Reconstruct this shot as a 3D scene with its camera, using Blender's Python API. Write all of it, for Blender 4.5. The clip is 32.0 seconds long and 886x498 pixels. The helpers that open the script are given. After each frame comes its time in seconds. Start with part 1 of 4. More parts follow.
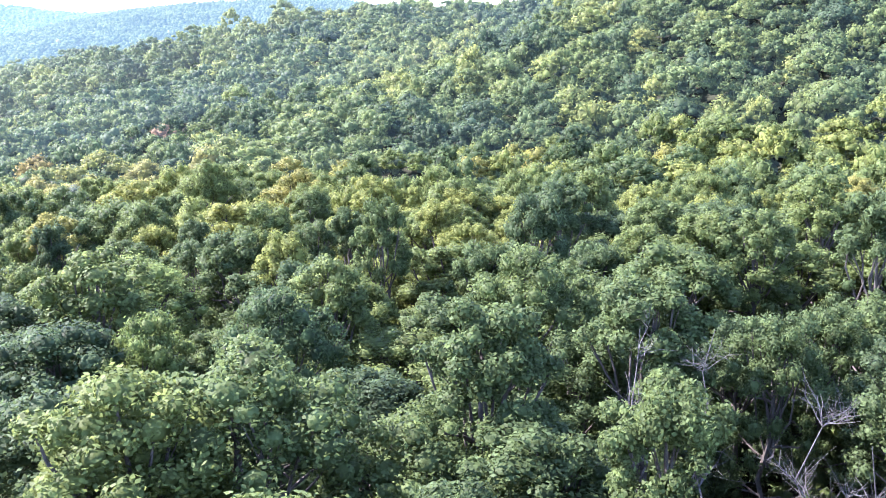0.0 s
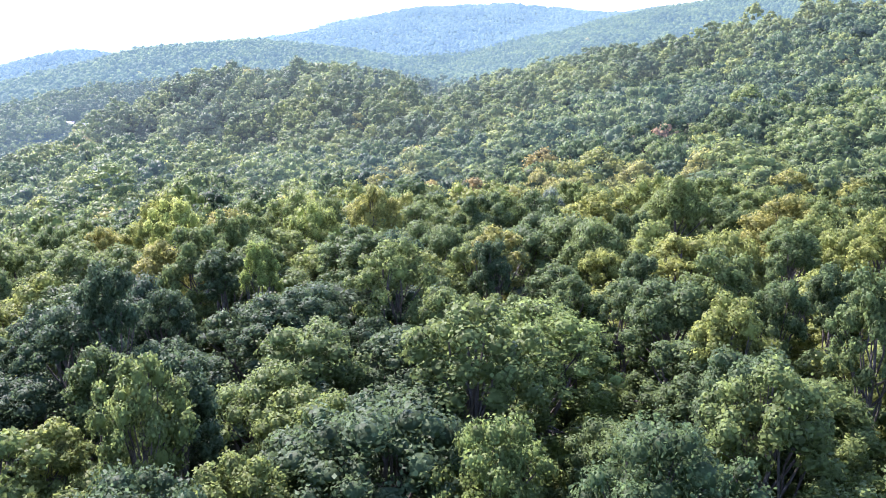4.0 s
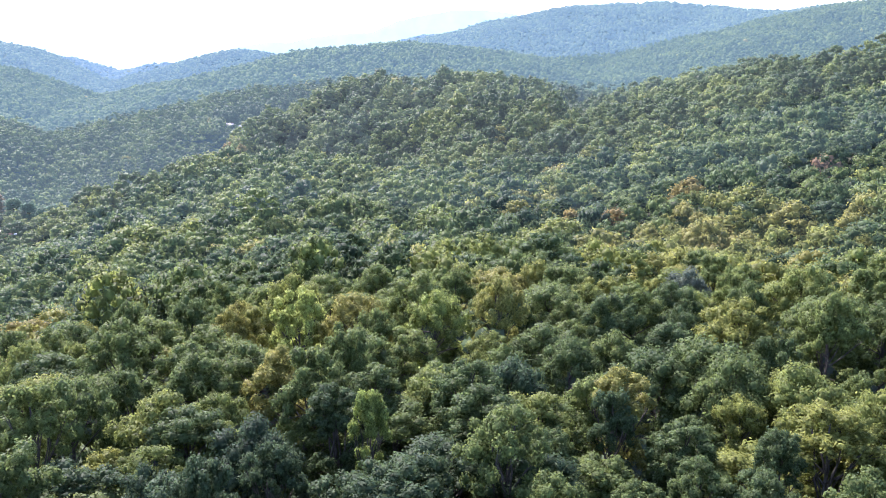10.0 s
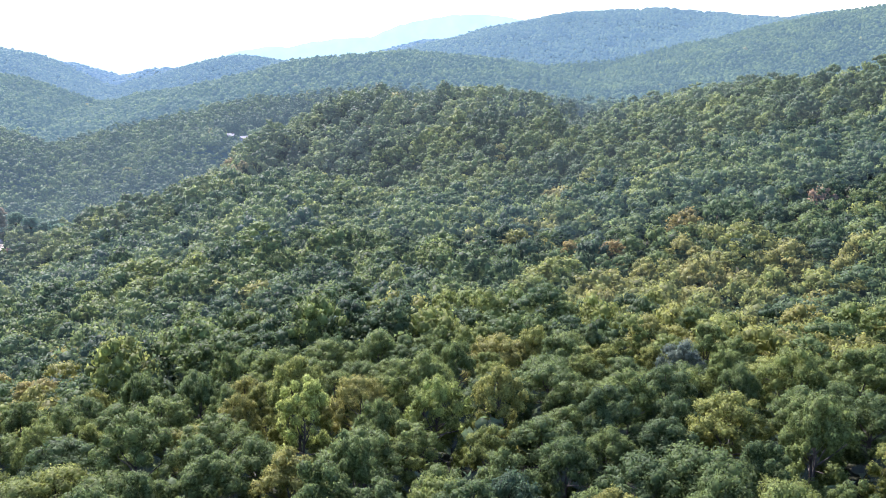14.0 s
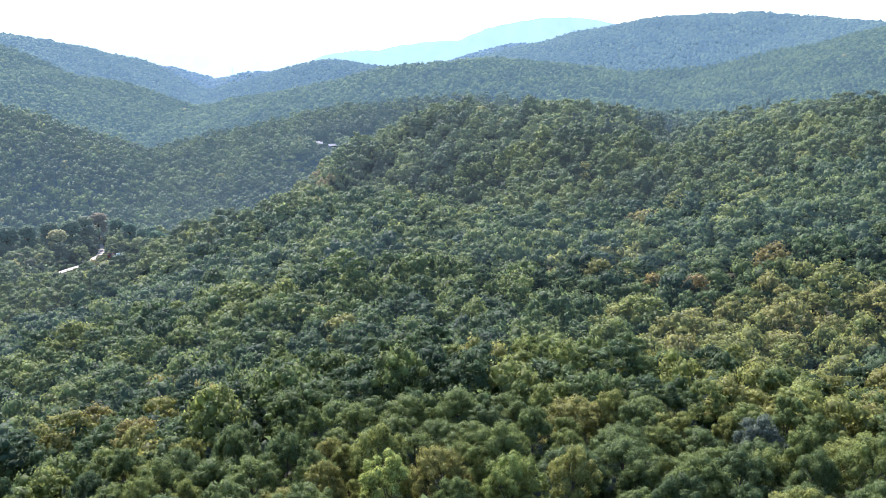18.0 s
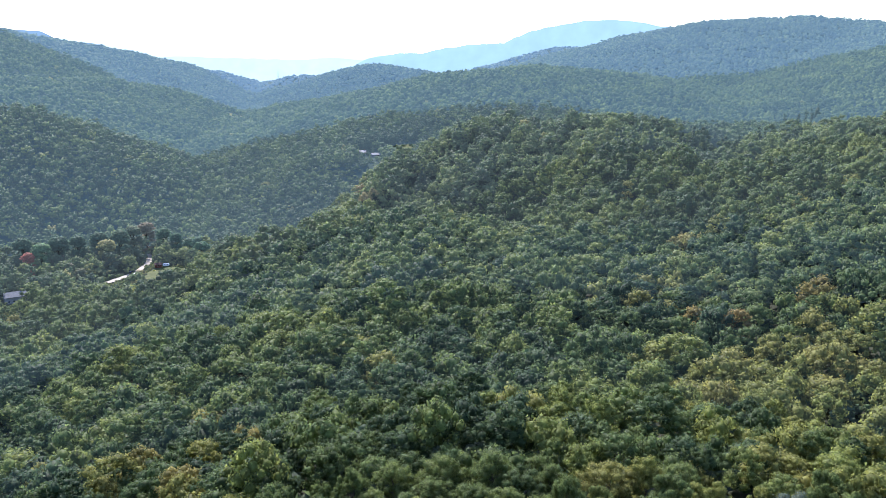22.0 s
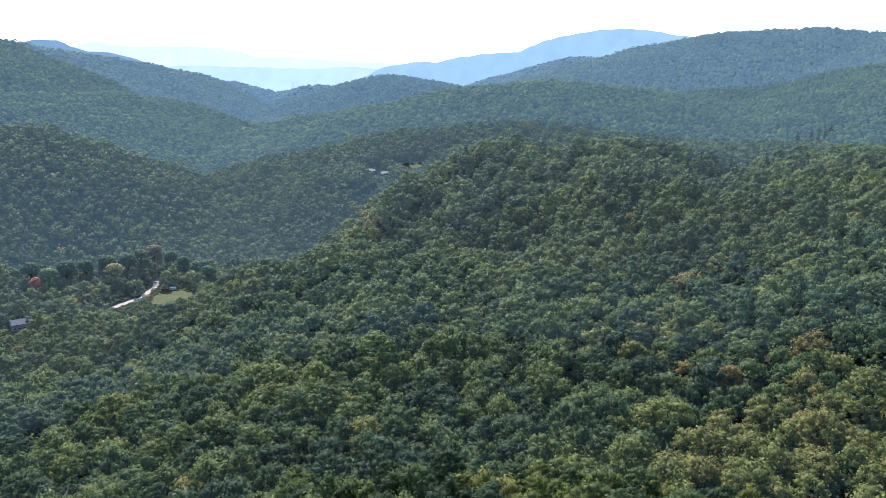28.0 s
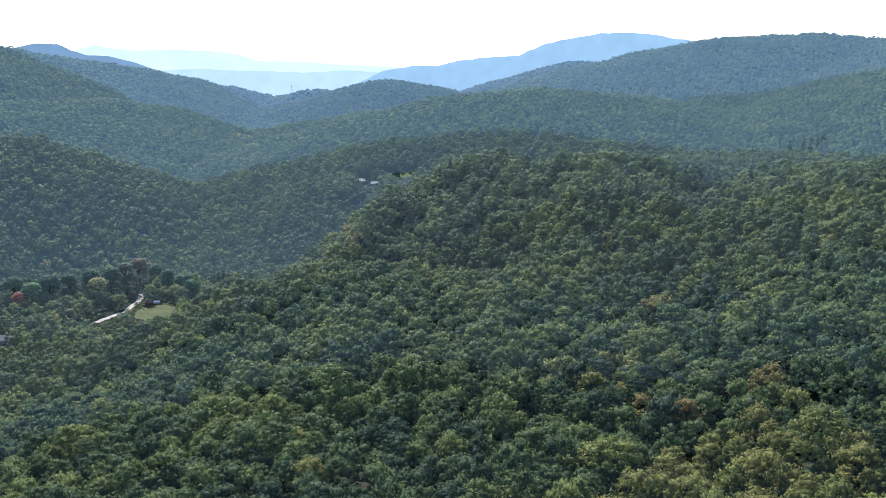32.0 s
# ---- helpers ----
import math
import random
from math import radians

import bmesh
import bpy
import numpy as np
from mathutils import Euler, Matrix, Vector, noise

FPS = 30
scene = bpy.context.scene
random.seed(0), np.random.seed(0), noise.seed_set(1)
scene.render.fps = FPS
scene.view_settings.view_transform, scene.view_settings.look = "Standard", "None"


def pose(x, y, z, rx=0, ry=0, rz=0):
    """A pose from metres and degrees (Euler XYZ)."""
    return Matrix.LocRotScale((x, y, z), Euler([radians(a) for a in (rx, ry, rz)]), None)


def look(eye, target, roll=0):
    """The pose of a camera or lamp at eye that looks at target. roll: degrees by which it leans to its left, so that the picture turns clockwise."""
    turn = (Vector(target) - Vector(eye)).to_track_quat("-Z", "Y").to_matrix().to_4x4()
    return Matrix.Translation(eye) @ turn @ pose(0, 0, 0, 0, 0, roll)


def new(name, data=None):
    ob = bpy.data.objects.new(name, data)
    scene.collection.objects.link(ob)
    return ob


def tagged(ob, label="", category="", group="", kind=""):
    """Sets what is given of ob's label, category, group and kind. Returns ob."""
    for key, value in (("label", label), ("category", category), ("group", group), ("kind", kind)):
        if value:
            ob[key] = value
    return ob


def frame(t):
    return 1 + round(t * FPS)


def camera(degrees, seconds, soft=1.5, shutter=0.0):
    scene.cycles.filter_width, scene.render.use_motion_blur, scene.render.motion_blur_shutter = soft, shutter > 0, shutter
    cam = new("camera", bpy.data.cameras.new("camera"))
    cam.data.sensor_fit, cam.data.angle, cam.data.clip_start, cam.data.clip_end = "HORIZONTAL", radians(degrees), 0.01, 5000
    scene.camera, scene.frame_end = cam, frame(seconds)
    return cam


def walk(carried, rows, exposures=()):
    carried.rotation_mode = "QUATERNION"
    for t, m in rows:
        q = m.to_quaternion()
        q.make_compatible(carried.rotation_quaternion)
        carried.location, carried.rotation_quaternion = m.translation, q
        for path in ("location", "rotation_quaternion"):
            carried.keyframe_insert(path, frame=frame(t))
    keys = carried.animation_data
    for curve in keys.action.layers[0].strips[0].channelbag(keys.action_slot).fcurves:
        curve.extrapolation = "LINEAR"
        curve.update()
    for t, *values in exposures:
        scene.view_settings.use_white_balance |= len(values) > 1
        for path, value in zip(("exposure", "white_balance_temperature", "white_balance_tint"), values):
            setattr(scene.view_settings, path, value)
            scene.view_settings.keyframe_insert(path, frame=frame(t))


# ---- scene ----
# ---- the camera and its way: a slow pan over the tree tops, then a climb ----
cam = camera(54.0, 32.0, soft=0.65)
WAY = [
    (0, -12.23, -8.83, -1.45, -57.81, -12.32),
    (0.5, -10.64, -8.22, -1.38, -51.94, -12.32),
    (1, -9.10, -7.52, -1.31, -47.73, -12.32),
    (1.5, -7.66, -6.73, -1.24, -43.77, -12.34),
    (2, -6.31, -5.84, -1.16, -39.80, -12.36),
    (2.5, -5.06, -4.91, -1.08, -34.02, -12.39),
    (3, -3.98, -3.98, -1.03, -29.79, -12.42),
    (3.5, -3.07, -3.11, -1.00, -27.34, -12.48),
    (5.5, -0.42, -0.48, -0.47, -18.23, -12.66),
    (6, 0.00, 0.00, 0.00, -16.14, -12.71),
    (6.5, 0.33, 0.41, 0.64, -15.59, -12.74),
    (7, 0.57, 0.77, 1.42, -15.67, -12.76),
    (7.5, 0.75, 1.06, 2.31, -15.68, -12.78),
    (8, 0.86, 1.30, 3.29, -15.66, -12.79),
    (9, 0.93, 1.64, 5.46, -15.55, -12.78),
    (11, 0.93, 1.86, 10.09, -15.73, -12.72),
    (13, 0.78, 1.54, 14.71, -15.49, -12.64),
    (14.5, 0.64, 0.98, 18.00, -15.67, -12.60),
    (16.5, 0.49, 0.18, 22.36, -15.50, -12.52),
    (17, 0.50, 0.05, 23.49, -14.15, -12.52),
    (17.5, 0.54, -0.06, 24.65, -12.16, -12.52),
    (18, 0.59, -0.13, 25.82, -10.04, -12.52),
    (18.5, 0.67, -0.19, 27.00, -8.27, -12.52),
    (19, 0.76, -0.23, 28.17, -7.89, -12.52),
    (20, 1.01, -0.30, 30.44, -7.95, -12.49),
    (21, 1.24, -0.26, 32.67, -7.58, -12.47),
    (23, 1.38, 0.40, 37.14, -7.07, -12.40),
    (24, 1.85, 0.84, 39.45, -7.07, -12.34),
    (24.5, 2.25, 1.07, 40.61, -6.98, -12.32),
    (25, 2.79, 1.31, 41.77, -6.41, -12.29),
    (25.5, 3.48, 1.54, 42.92, -6.31, -12.26),
    (27.5, 7.79, 2.43, 47.50, -6.25, -12.09),
    (28, 9.17, 2.62, 48.63, -6.15, -12.05),
    (30, 15.90, 3.18, 53.08, -6.50, -11.95),
    (32, 23.16, 3.50, 57.50, -6.00, -11.93),
]
walk(cam, [(t, pose(x, y, z, 90 + up, 0, turn)) for t, x, y, z, turn, up in WAY],
     exposures=[(0.0, 3.15, 5850, 32), (2.0, 2.95, 5900, 31), (6.0, 2.48, 6120, 30), (13.0, 2.12, 6000, 26), (19.0, 1.74, 5880, 21), (25.0, 1.37, 5820, 18),
                (32.0, 1.1, 5760, 16)])

# ---- sky and sun ----
SUN_BEARING, SUN_HEIGHT = -12.0, 45.0
world = bpy.data.worlds.new("sky")
scene.world = world
world.use_nodes = True
wn, wl = world.node_tree.nodes, world.node_tree.links
sky = wn.new("ShaderNodeTexSky")
sky.sky_type, sky.sun_disc = "NISHITA", False
sky.sun_elevation, sky.sun_rotation = radians(SUN_HEIGHT), radians(SUN_BEARING)
sky.air_density, sky.dust_density, sky.ozone_density = 1.0, 0.4, 1.5
wn["Background"].inputs["Strength"].default_value = 0.15
wl.new(sky.outputs[0], wn["Background"].inputs["Color"])
b, e = radians(SUN_BEARING), radians(SUN_HEIGHT)
sun = new("sun", bpy.data.lights.new("sun", "SUN"))
sun.data.energy, sun.data.angle, sun.data.color = 4.2, radians(0.6), (1.0, 0.95, 0.86)
sun.matrix_world = look((0, 0, 300), Vector((0, 0, 300)) - Vector((math.sin(b) * math.cos(e), math.cos(b) * math.cos(e), math.sin(e))))


# ---- materials ----
def material(name):
    m = bpy.data.materials.new(name)
    m.use_nodes = True
    n, l = m.node_tree.nodes, m.node_tree.links
    return m, n, l, n["Principled BSDF"]


def ramp(n, stops):
    r = n.new("ShaderNodeValToRGB")
    while len(r.color_ramp.elements) < len(stops):
        r.color_ramp.elements.new(0.5)
    for el, (p, c) in zip(r.color_ramp.elements, stops):
        el.position, el.color = p, (*c, 1)
    return r


LEAF = [(0.0, (0.036, 0.057, 0.028)), (0.3, (0.06, 0.086, 0.031)), (0.58, (0.094, 0.12, 0.035)), (0.76, (0.132, 0.148, 0.038)),
        (0.86, (0.15, 0.144, 0.04)), (0.93, (0.165, 0.128, 0.042)), (1.0, (0.165, 0.094, 0.054))]


def leaves(name, colour=None, by_tree="object", airlight=None, gloss=0.55, grain=4.0, vary=1.0):
    """Leaves: each tree has its own hue, each leaf its own shade; a little light passes through them."""
    m, n, l, p = material(name)
    if colour is None:
        if by_tree == "object":
            info, grey = n.new("ShaderNodeObjectInfo"), n.new("ShaderNodeRGBToBW")
            l.new(info.outputs["Color"], grey.inputs[0])
            source = grey.outputs[0]
        else:
            at = n.new("ShaderNodeAttribute")
            at.attribute_name = "tree_hue"
            source = at.outputs["Fac"]
        c = ramp(n, LEAF)
        l.new(source, c.inputs[0])
        base = c.outputs[0]
    else:
        rgb = n.new("ShaderNodeRGB")
        rgb.outputs[0].default_value = (*colour, 1)
        base = rgb.outputs[0]
    geo = n.new("ShaderNodeNewGeometry")
    shade = n.new("ShaderNodeMapRange")
    shade.inputs["To Min"].default_value, shade.inputs["To Max"].default_value = 1 - 0.4 * vary, 1 + 0.45 * vary
    l.new(geo.outputs["Random Per Island"], shade.inputs["Value"])
    hsv = n.new("ShaderNodeHueSaturation")
    l.new(base, hsv.inputs["Color"])
    clump = n.new("ShaderNodeTexNoise")
    clump.inputs["Scale"].default_value, clump.inputs["Detail"].default_value, clump.inputs["Roughness"].default_value = grain * 0.4, 5, 0.68
    l.new(geo.outputs["Position"], clump.inputs["Vector"])
    patch = n.new("ShaderNodeMapRange")
    patch.inputs["From Min"].default_value, patch.inputs["From Max"].default_value = 0.3, 0.7
    patch.inputs["To Min"].default_value, patch.inputs["To Max"].default_value = 1 - 0.38 * vary, 1 + 0.38 * vary
    l.new(clump.outputs[0], patch.inputs["Value"])
    both = n.new("ShaderNodeMath")
    both.operation = "MULTIPLY"
    l.new(shade.outputs[0], both.inputs[0])
    l.new(patch.outputs[0], both.inputs[1])
    l.new(both.outputs[0], hsv.inputs["Value"])
    rough = n.new("ShaderNodeBump")
    rough.inputs["Strength"].default_value, rough.inputs["Distance"].default_value = 0.55, 0.5 / grain
    l.new(clump.outputs[0], rough.inputs["Height"])
    l.new(rough.outputs[0], p.inputs["Normal"])
    l.new(hsv.outputs[0], p.inputs["Base Color"])
    p.inputs["Roughness"].default_value = gloss
    p.inputs["Specular IOR Level"].default_value = 0.07
    through_leaf = n.new("ShaderNodeBsdfTranslucent")
    warm = n.new("ShaderNodeHueSaturation")
    warm.inputs["Hue"].default_value, warm.inputs["Saturation"].default_value, warm.inputs["Value"].default_value = 0.495, 1.0, 1.6
    l.new(hsv.outputs[0], warm.inputs["Color"])
    l.new(warm.outputs[0], through_leaf.inputs["Color"])
    mix = n.new("ShaderNodeMixShader")
    mix.inputs[0].default_value = 0.42
    l.new(p.outputs[0], mix.inputs[1])
    l.new(through_leaf.outputs[0], mix.inputs[2])
    out = n["Material Output"]
    last = mix.outputs[0]
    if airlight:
        # haze put into the material as emission: an even bluish glow
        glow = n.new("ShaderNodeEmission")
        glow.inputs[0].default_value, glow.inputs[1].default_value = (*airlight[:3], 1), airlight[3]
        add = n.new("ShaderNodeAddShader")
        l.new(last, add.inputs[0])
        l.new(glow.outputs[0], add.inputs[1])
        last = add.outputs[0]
    l.new(last, out.inputs["Surface"])
    return m


def mottled(name, dark, light, scale=1.0, rough=0.9, bump=0.3, fine=12.0, metal=0.0):
    """A rough surface in two colours, with coarse patches and fine grain."""
    m, n, l, p = material(name)
    tc = n.new("ShaderNodeNewGeometry")
    big, small = n.new("ShaderNodeTexNoise"), n.new("ShaderNodeTexNoise")
    big.inputs["Scale"].default_value, small.inputs["Scale"].default_value = scale, scale * fine
    big.inputs["Detail"].default_value = 5
    for t in (big, small):
        l.new(tc.outputs["Position"], t.inputs["Vector"])
    mix = n.new("ShaderNodeMath")
    mix.operation = "MULTIPLY_ADD"
    mix.inputs[1].default_value = 0.45
    l.new(small.outputs[0], mix.inputs[0])
    half = n.new("ShaderNodeMath")
    half.operation = "MULTIPLY"
    half.inputs[1].default_value = 0.6
    l.new(big.outputs[0], half.inputs[0])
    l.new(half.outputs[0], mix.inputs[2])
    c = ramp(n, [(0.35, dark), (0.68, light)])
    l.new(mix.outputs[0], c.inputs[0])
    l.new(c.outputs[0], p.inputs["Base Color"])
    bp = n.new("ShaderNodeBump")
    bp.inputs["Strength"].default_value, bp.inputs["Distance"].default_value = bump, 0.05 / scale
    l.new(small.outputs[0], bp.inputs["Height"])
    l.new(bp.outputs[0], p.inputs["Normal"])
    p.inputs["Roughness"].default_value, p.inputs["Metallic"].default_value = rough, metal
    p.inputs["Specular IOR Level"].default_value = 0.15 if rough > 0.55 else 0.5
    return m


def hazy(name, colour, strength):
    """Mountains at the horizon: their bright haze is emitted by the surface, over an almost black base."""
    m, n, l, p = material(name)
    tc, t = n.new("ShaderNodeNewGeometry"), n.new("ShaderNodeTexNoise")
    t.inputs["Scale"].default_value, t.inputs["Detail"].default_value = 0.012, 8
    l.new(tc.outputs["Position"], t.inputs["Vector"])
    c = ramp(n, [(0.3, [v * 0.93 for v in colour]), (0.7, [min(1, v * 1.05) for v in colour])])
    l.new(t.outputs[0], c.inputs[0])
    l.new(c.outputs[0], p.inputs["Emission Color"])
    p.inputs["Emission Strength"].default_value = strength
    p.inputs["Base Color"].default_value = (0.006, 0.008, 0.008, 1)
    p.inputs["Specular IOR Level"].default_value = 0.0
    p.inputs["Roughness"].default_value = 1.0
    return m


LEAF_NEAR = leaves("leaf_near", vary=0.9)
LEAF_HILLTOP = leaves("leaf_hilltop", by_tree="stand", grain=2.6, vary=1.0)
# from here outward haze is painted in as emission, stronger with distance
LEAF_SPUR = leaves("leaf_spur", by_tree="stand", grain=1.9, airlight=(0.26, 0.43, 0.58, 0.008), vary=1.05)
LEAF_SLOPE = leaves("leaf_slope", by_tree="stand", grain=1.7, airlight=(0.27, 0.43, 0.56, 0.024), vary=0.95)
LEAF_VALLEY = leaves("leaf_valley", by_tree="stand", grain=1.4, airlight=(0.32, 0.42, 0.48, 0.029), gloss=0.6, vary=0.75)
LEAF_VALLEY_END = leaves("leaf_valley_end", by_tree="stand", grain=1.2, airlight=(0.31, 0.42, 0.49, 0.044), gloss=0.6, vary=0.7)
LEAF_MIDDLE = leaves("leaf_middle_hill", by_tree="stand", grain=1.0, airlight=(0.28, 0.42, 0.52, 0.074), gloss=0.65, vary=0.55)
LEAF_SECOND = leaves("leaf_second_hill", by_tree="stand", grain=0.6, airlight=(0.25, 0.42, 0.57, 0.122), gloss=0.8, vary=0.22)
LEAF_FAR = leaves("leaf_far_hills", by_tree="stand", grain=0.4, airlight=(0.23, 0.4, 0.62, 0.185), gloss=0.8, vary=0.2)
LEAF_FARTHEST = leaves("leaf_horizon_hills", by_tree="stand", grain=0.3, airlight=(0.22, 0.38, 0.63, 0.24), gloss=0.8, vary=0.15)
BARK = mottled("bark", (0.03, 0.026, 0.022), (0.1, 0.088, 0.075), 3.0, bump=0.6)
DEADWOOD = mottled("weathered_deadwood", (0.05, 0.047, 0.043), (0.15, 0.14, 0.13), 4.0)
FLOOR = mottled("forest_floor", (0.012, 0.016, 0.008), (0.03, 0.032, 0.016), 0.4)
# farther floors: paler base colours, with haze added as emission
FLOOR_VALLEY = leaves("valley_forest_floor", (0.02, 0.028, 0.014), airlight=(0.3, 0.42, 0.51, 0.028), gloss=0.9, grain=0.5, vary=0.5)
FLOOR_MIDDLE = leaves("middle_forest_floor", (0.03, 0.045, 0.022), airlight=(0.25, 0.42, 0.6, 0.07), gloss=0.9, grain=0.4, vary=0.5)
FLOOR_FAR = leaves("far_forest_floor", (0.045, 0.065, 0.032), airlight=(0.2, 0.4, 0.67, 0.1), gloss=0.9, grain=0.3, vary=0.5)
GRAVEL = mottled("pale_gravel", (0.24, 0.21, 0.17), (0.4, 0.35, 0.29), 0.6)
GRASS = mottled("mown_grass", (0.036, 0.05, 0.016), (0.085, 0.092, 0.03), 0.25)

# ---- the lie of the land: heights of the tree tops along crests and valley bottoms ----
TREE = 11.0
CRESTS = {
    "near_spur": (0.31, 40, [(-30, -90, -6), (0, 0, -9), (14, 30, -11.5), (20, 60, -13.5), (25, 90, -18), (30, 120, -22),
                             (35, 150, -28), (25, 200, -34), (20, 250, -38)]),
    "shoulder": (0.32, 14, [(30, -50, -9), (37, 0, -9.5), (48, 32, -12), (62, 65, -15.5), (70, 100, -20), (72, 150, -27)]),
    "spur_end": (0.46, 28, [(20, 250, -38), (22, 330, -37), (48, 405, -37), (30, 408, -37), (5, 423, -42), (-18, 437, -50), (-45, 463, -64), (-66, 480, -77)]),
    "right_hill": (0.35, 30, [(351, 689, -26), (346, 514, -2), (335, 413, 6), (345, 310, 18), (340, 230, 23), (345, 160, 28),
                              (360, 40, 50), (370, -120, 60)]),
    "middle_front": (0.62, 60, [(180, 600, -9), (202, 512, -21), (190, 440, -32), (165, 370, -44)]),
    "middle_hill": (0.8, 50, [(125, 680, -14), (174, 626, -9), (239, 669, -8), (298, 690, -17),
                               (351, 689, -26)]),
    "middle_toe": (1.2, 12, [(12, 505, -72), (19, 538, -58), (30, 585, -43), (53, 652, -29), (85, 686, -27), (125, 680, -14)]),
    "second_hill": (0.27, 80, [(64, 1653, -24), (176, 1496, -5), (242, 1321, 23), (313, 1322, 25), (409, 1349, 20), (510, 1401, 6),
                               (639, 1480, -15), (751, 1540, -32)]),
    "knob": (0.3, 60, [(9, 2803, -25), (133, 2651, 21), (230, 2595, 5), (309, 2487, -14)]),
    "hump": (0.3, 40, [(-194, 3296, -39), (-105, 3301, -19), (-18, 3303, -33)]),
    "left_skyline": (0.55, 60, [(-683, 1550, 105), (-639, 1784, 95), (-607, 2007, 79), (-548, 2232, 65),
                               (-479, 2554, 38), (-370, 2877, 0), (-277, 3189, -39), (-237, 3394, -54)]),
    "left_middle": (0.45, 50, [(-454, 1159, 13), (-416, 1333, 11), (-387, 1550, 6), (-309, 1671, -16), (-198, 1840, -70)]),
    "left_near": (0.5, 40, [(-430, 880, 5), (-333, 938, -11), (-285, 955, -25), (-237, 989, -46), (-181, 1003, -73)]),
    "right_big": (0.28, 90, [(716, 2819, 24), (828, 2581, 75), (908, 2341, 109), (1001, 2195, 133), (1137, 2085, 138),
                             (1254, 1947, 120), (1210, 1640, 96), (1250, 1500, 106), (1215, 1316, 107), (1350, 1150, 123)]),
    "saddle": (0.3, 60, [(617, 3554, -19), (731, 3431, 34), (875, 3295, 81), (987, 3160, 74)]),
}
BOTTOMS = [(-130, 645, -103), (-95, 575, -110), (-125, 600, -104), (-150, 610, -103), (-140, 690, -104), (-60, 600, -116), (-110, 700, -113), (-170, 520, -97), (-200, 380, -90), (-180, 150, -80), (-150, -80, -60), (42, 963, -62), (-90, 800, -108),
           (-24, 860, -108), (0, 620, -112), (-40, 740, -112), (55, 570, -102), (-160, 1100, -98), (-178, 1698, -66), (158, 369, -44), (130, 240, -39),
           (120, 160, -33), (113, 73, -24), (125, 45, -17), (165, 110, -10), (205, 255, -25), (202, 512, -22), (250, 480, -34), (480, 880, -38),
           (600, 1150, -60), (200, 1080, -62)]
OUTER = [(0, 2200, -85), (-260, 2700, -100), (-300, 4700, -120), (1500, 4300, -90), (900, 1700, -50), (2600, 1500, 0), (-1400, 1500, 20),
         (-900, 300, -40), (-700, -900, -40), (700, -900, 10)]


def along(x, y, line):
    """Distance to a crest line and the crest's height at its nearest point."""
    best, height = np.full(x.shape, 1e12), np.zeros(x.shape)
    for (ax, ay, az), (bx, by, bz) in zip(line, line[1:]):
        dx, dy = bx - ax, by - ay
        s = np.clip(((x - ax) * dx + (y - ay) * dy) / (dx * dx + dy * dy), 0, 1)
        d = (x - ax - s * dx) ** 2 + (y - ay - s * dy) ** 2
        near = d < best
        best, height = np.where(near, d, best), np.where(near, az + s * (bz - az), height)
    return np.sqrt(best), height


def waves(x, y, size, seed):
    """Soft irregular swell between about -1 and 1."""
    rng, z = np.random.default_rng(seed), 0
    for k in range(6):
        a, f = rng.uniform(0, 6.28), rng.uniform(0.6, 1.8) / size
        z = z + np.sin((x * math.cos(a) + y * math.sin(a)) * f * 6.28 + rng.uniform(0, 6.28))
    return z / 3.0


def canopy(x, y):
    """Height of the tree tops."""
    x, y = np.asarray(x, float), np.asarray(y, float)
    num, den = 0, 0
    for px, py, pz in BOTTOMS + OUTER:
        w = ((x - px) ** 2 + (y - py) ** 2 + 22.0 ** 2) ** -2.0
        num, den = num + w * pz, den + w
    total = np.exp((num / den) / 3.0)
    for slope, round_top, line in CRESTS.values():
        top = np.full(x.shape, -900.0)
        for one in zip(line, line[1:]):
            d, h = along(x, y, one)
            top = np.maximum(top, h - slope * (np.sqrt(d * d + round_top ** 2) - round_top))
        total = total + np.exp(np.clip(top / 3.0, -200, 200))
    r = np.hypot(x, y)
    return 3.0 * np.log(total) + waves(x, y, 160, 3) * np.clip(r / 400, 0, 1) * 2.5 - 1.0


def ground_z(x, y):
    return canopy(x, y) - TREE


def ground_at(x, y):
    return float(ground_z(np.array([x]), np.array([y]))[0])


def mesh_of(name, verts, faces_n, loops, mats, smooth=False, hue=None, normals=None):
    """A mesh from arrays: all faces have the same number of corners."""
    me = bpy.data.meshes.new(name)
    me.vertices.add(len(verts))
    me.vertices.foreach_set("co", np.ascontiguousarray(verts, np.float32).ravel())
    n = len(loops) // faces_n
    me.loops.add(len(loops))
    me.loops.foreach_set("vertex_index", np.ascontiguousarray(loops, np.int32))
    me.polygons.add(n)
    me.polygons.foreach_set("loop_start", np.arange(0, n * faces_n, faces_n, dtype=np.int32))
    me.polygons.foreach_set("use_smooth", np.full(n, smooth))
    if hue is not None:
        me.attributes.new("tree_hue", "FLOAT", "POINT").data.foreach_set("value", np.ascontiguousarray(hue, np.float32))
    if normals is not None:
        me.attributes.new("custom_normal", "FLOAT_VECTOR", "POINT").data.foreach_set("vector", np.ascontiguousarray(normals, np.float32).ravel())
    me.update(calc_edges=True)
    for m in mats:
        me.materials.append(m)
    return me


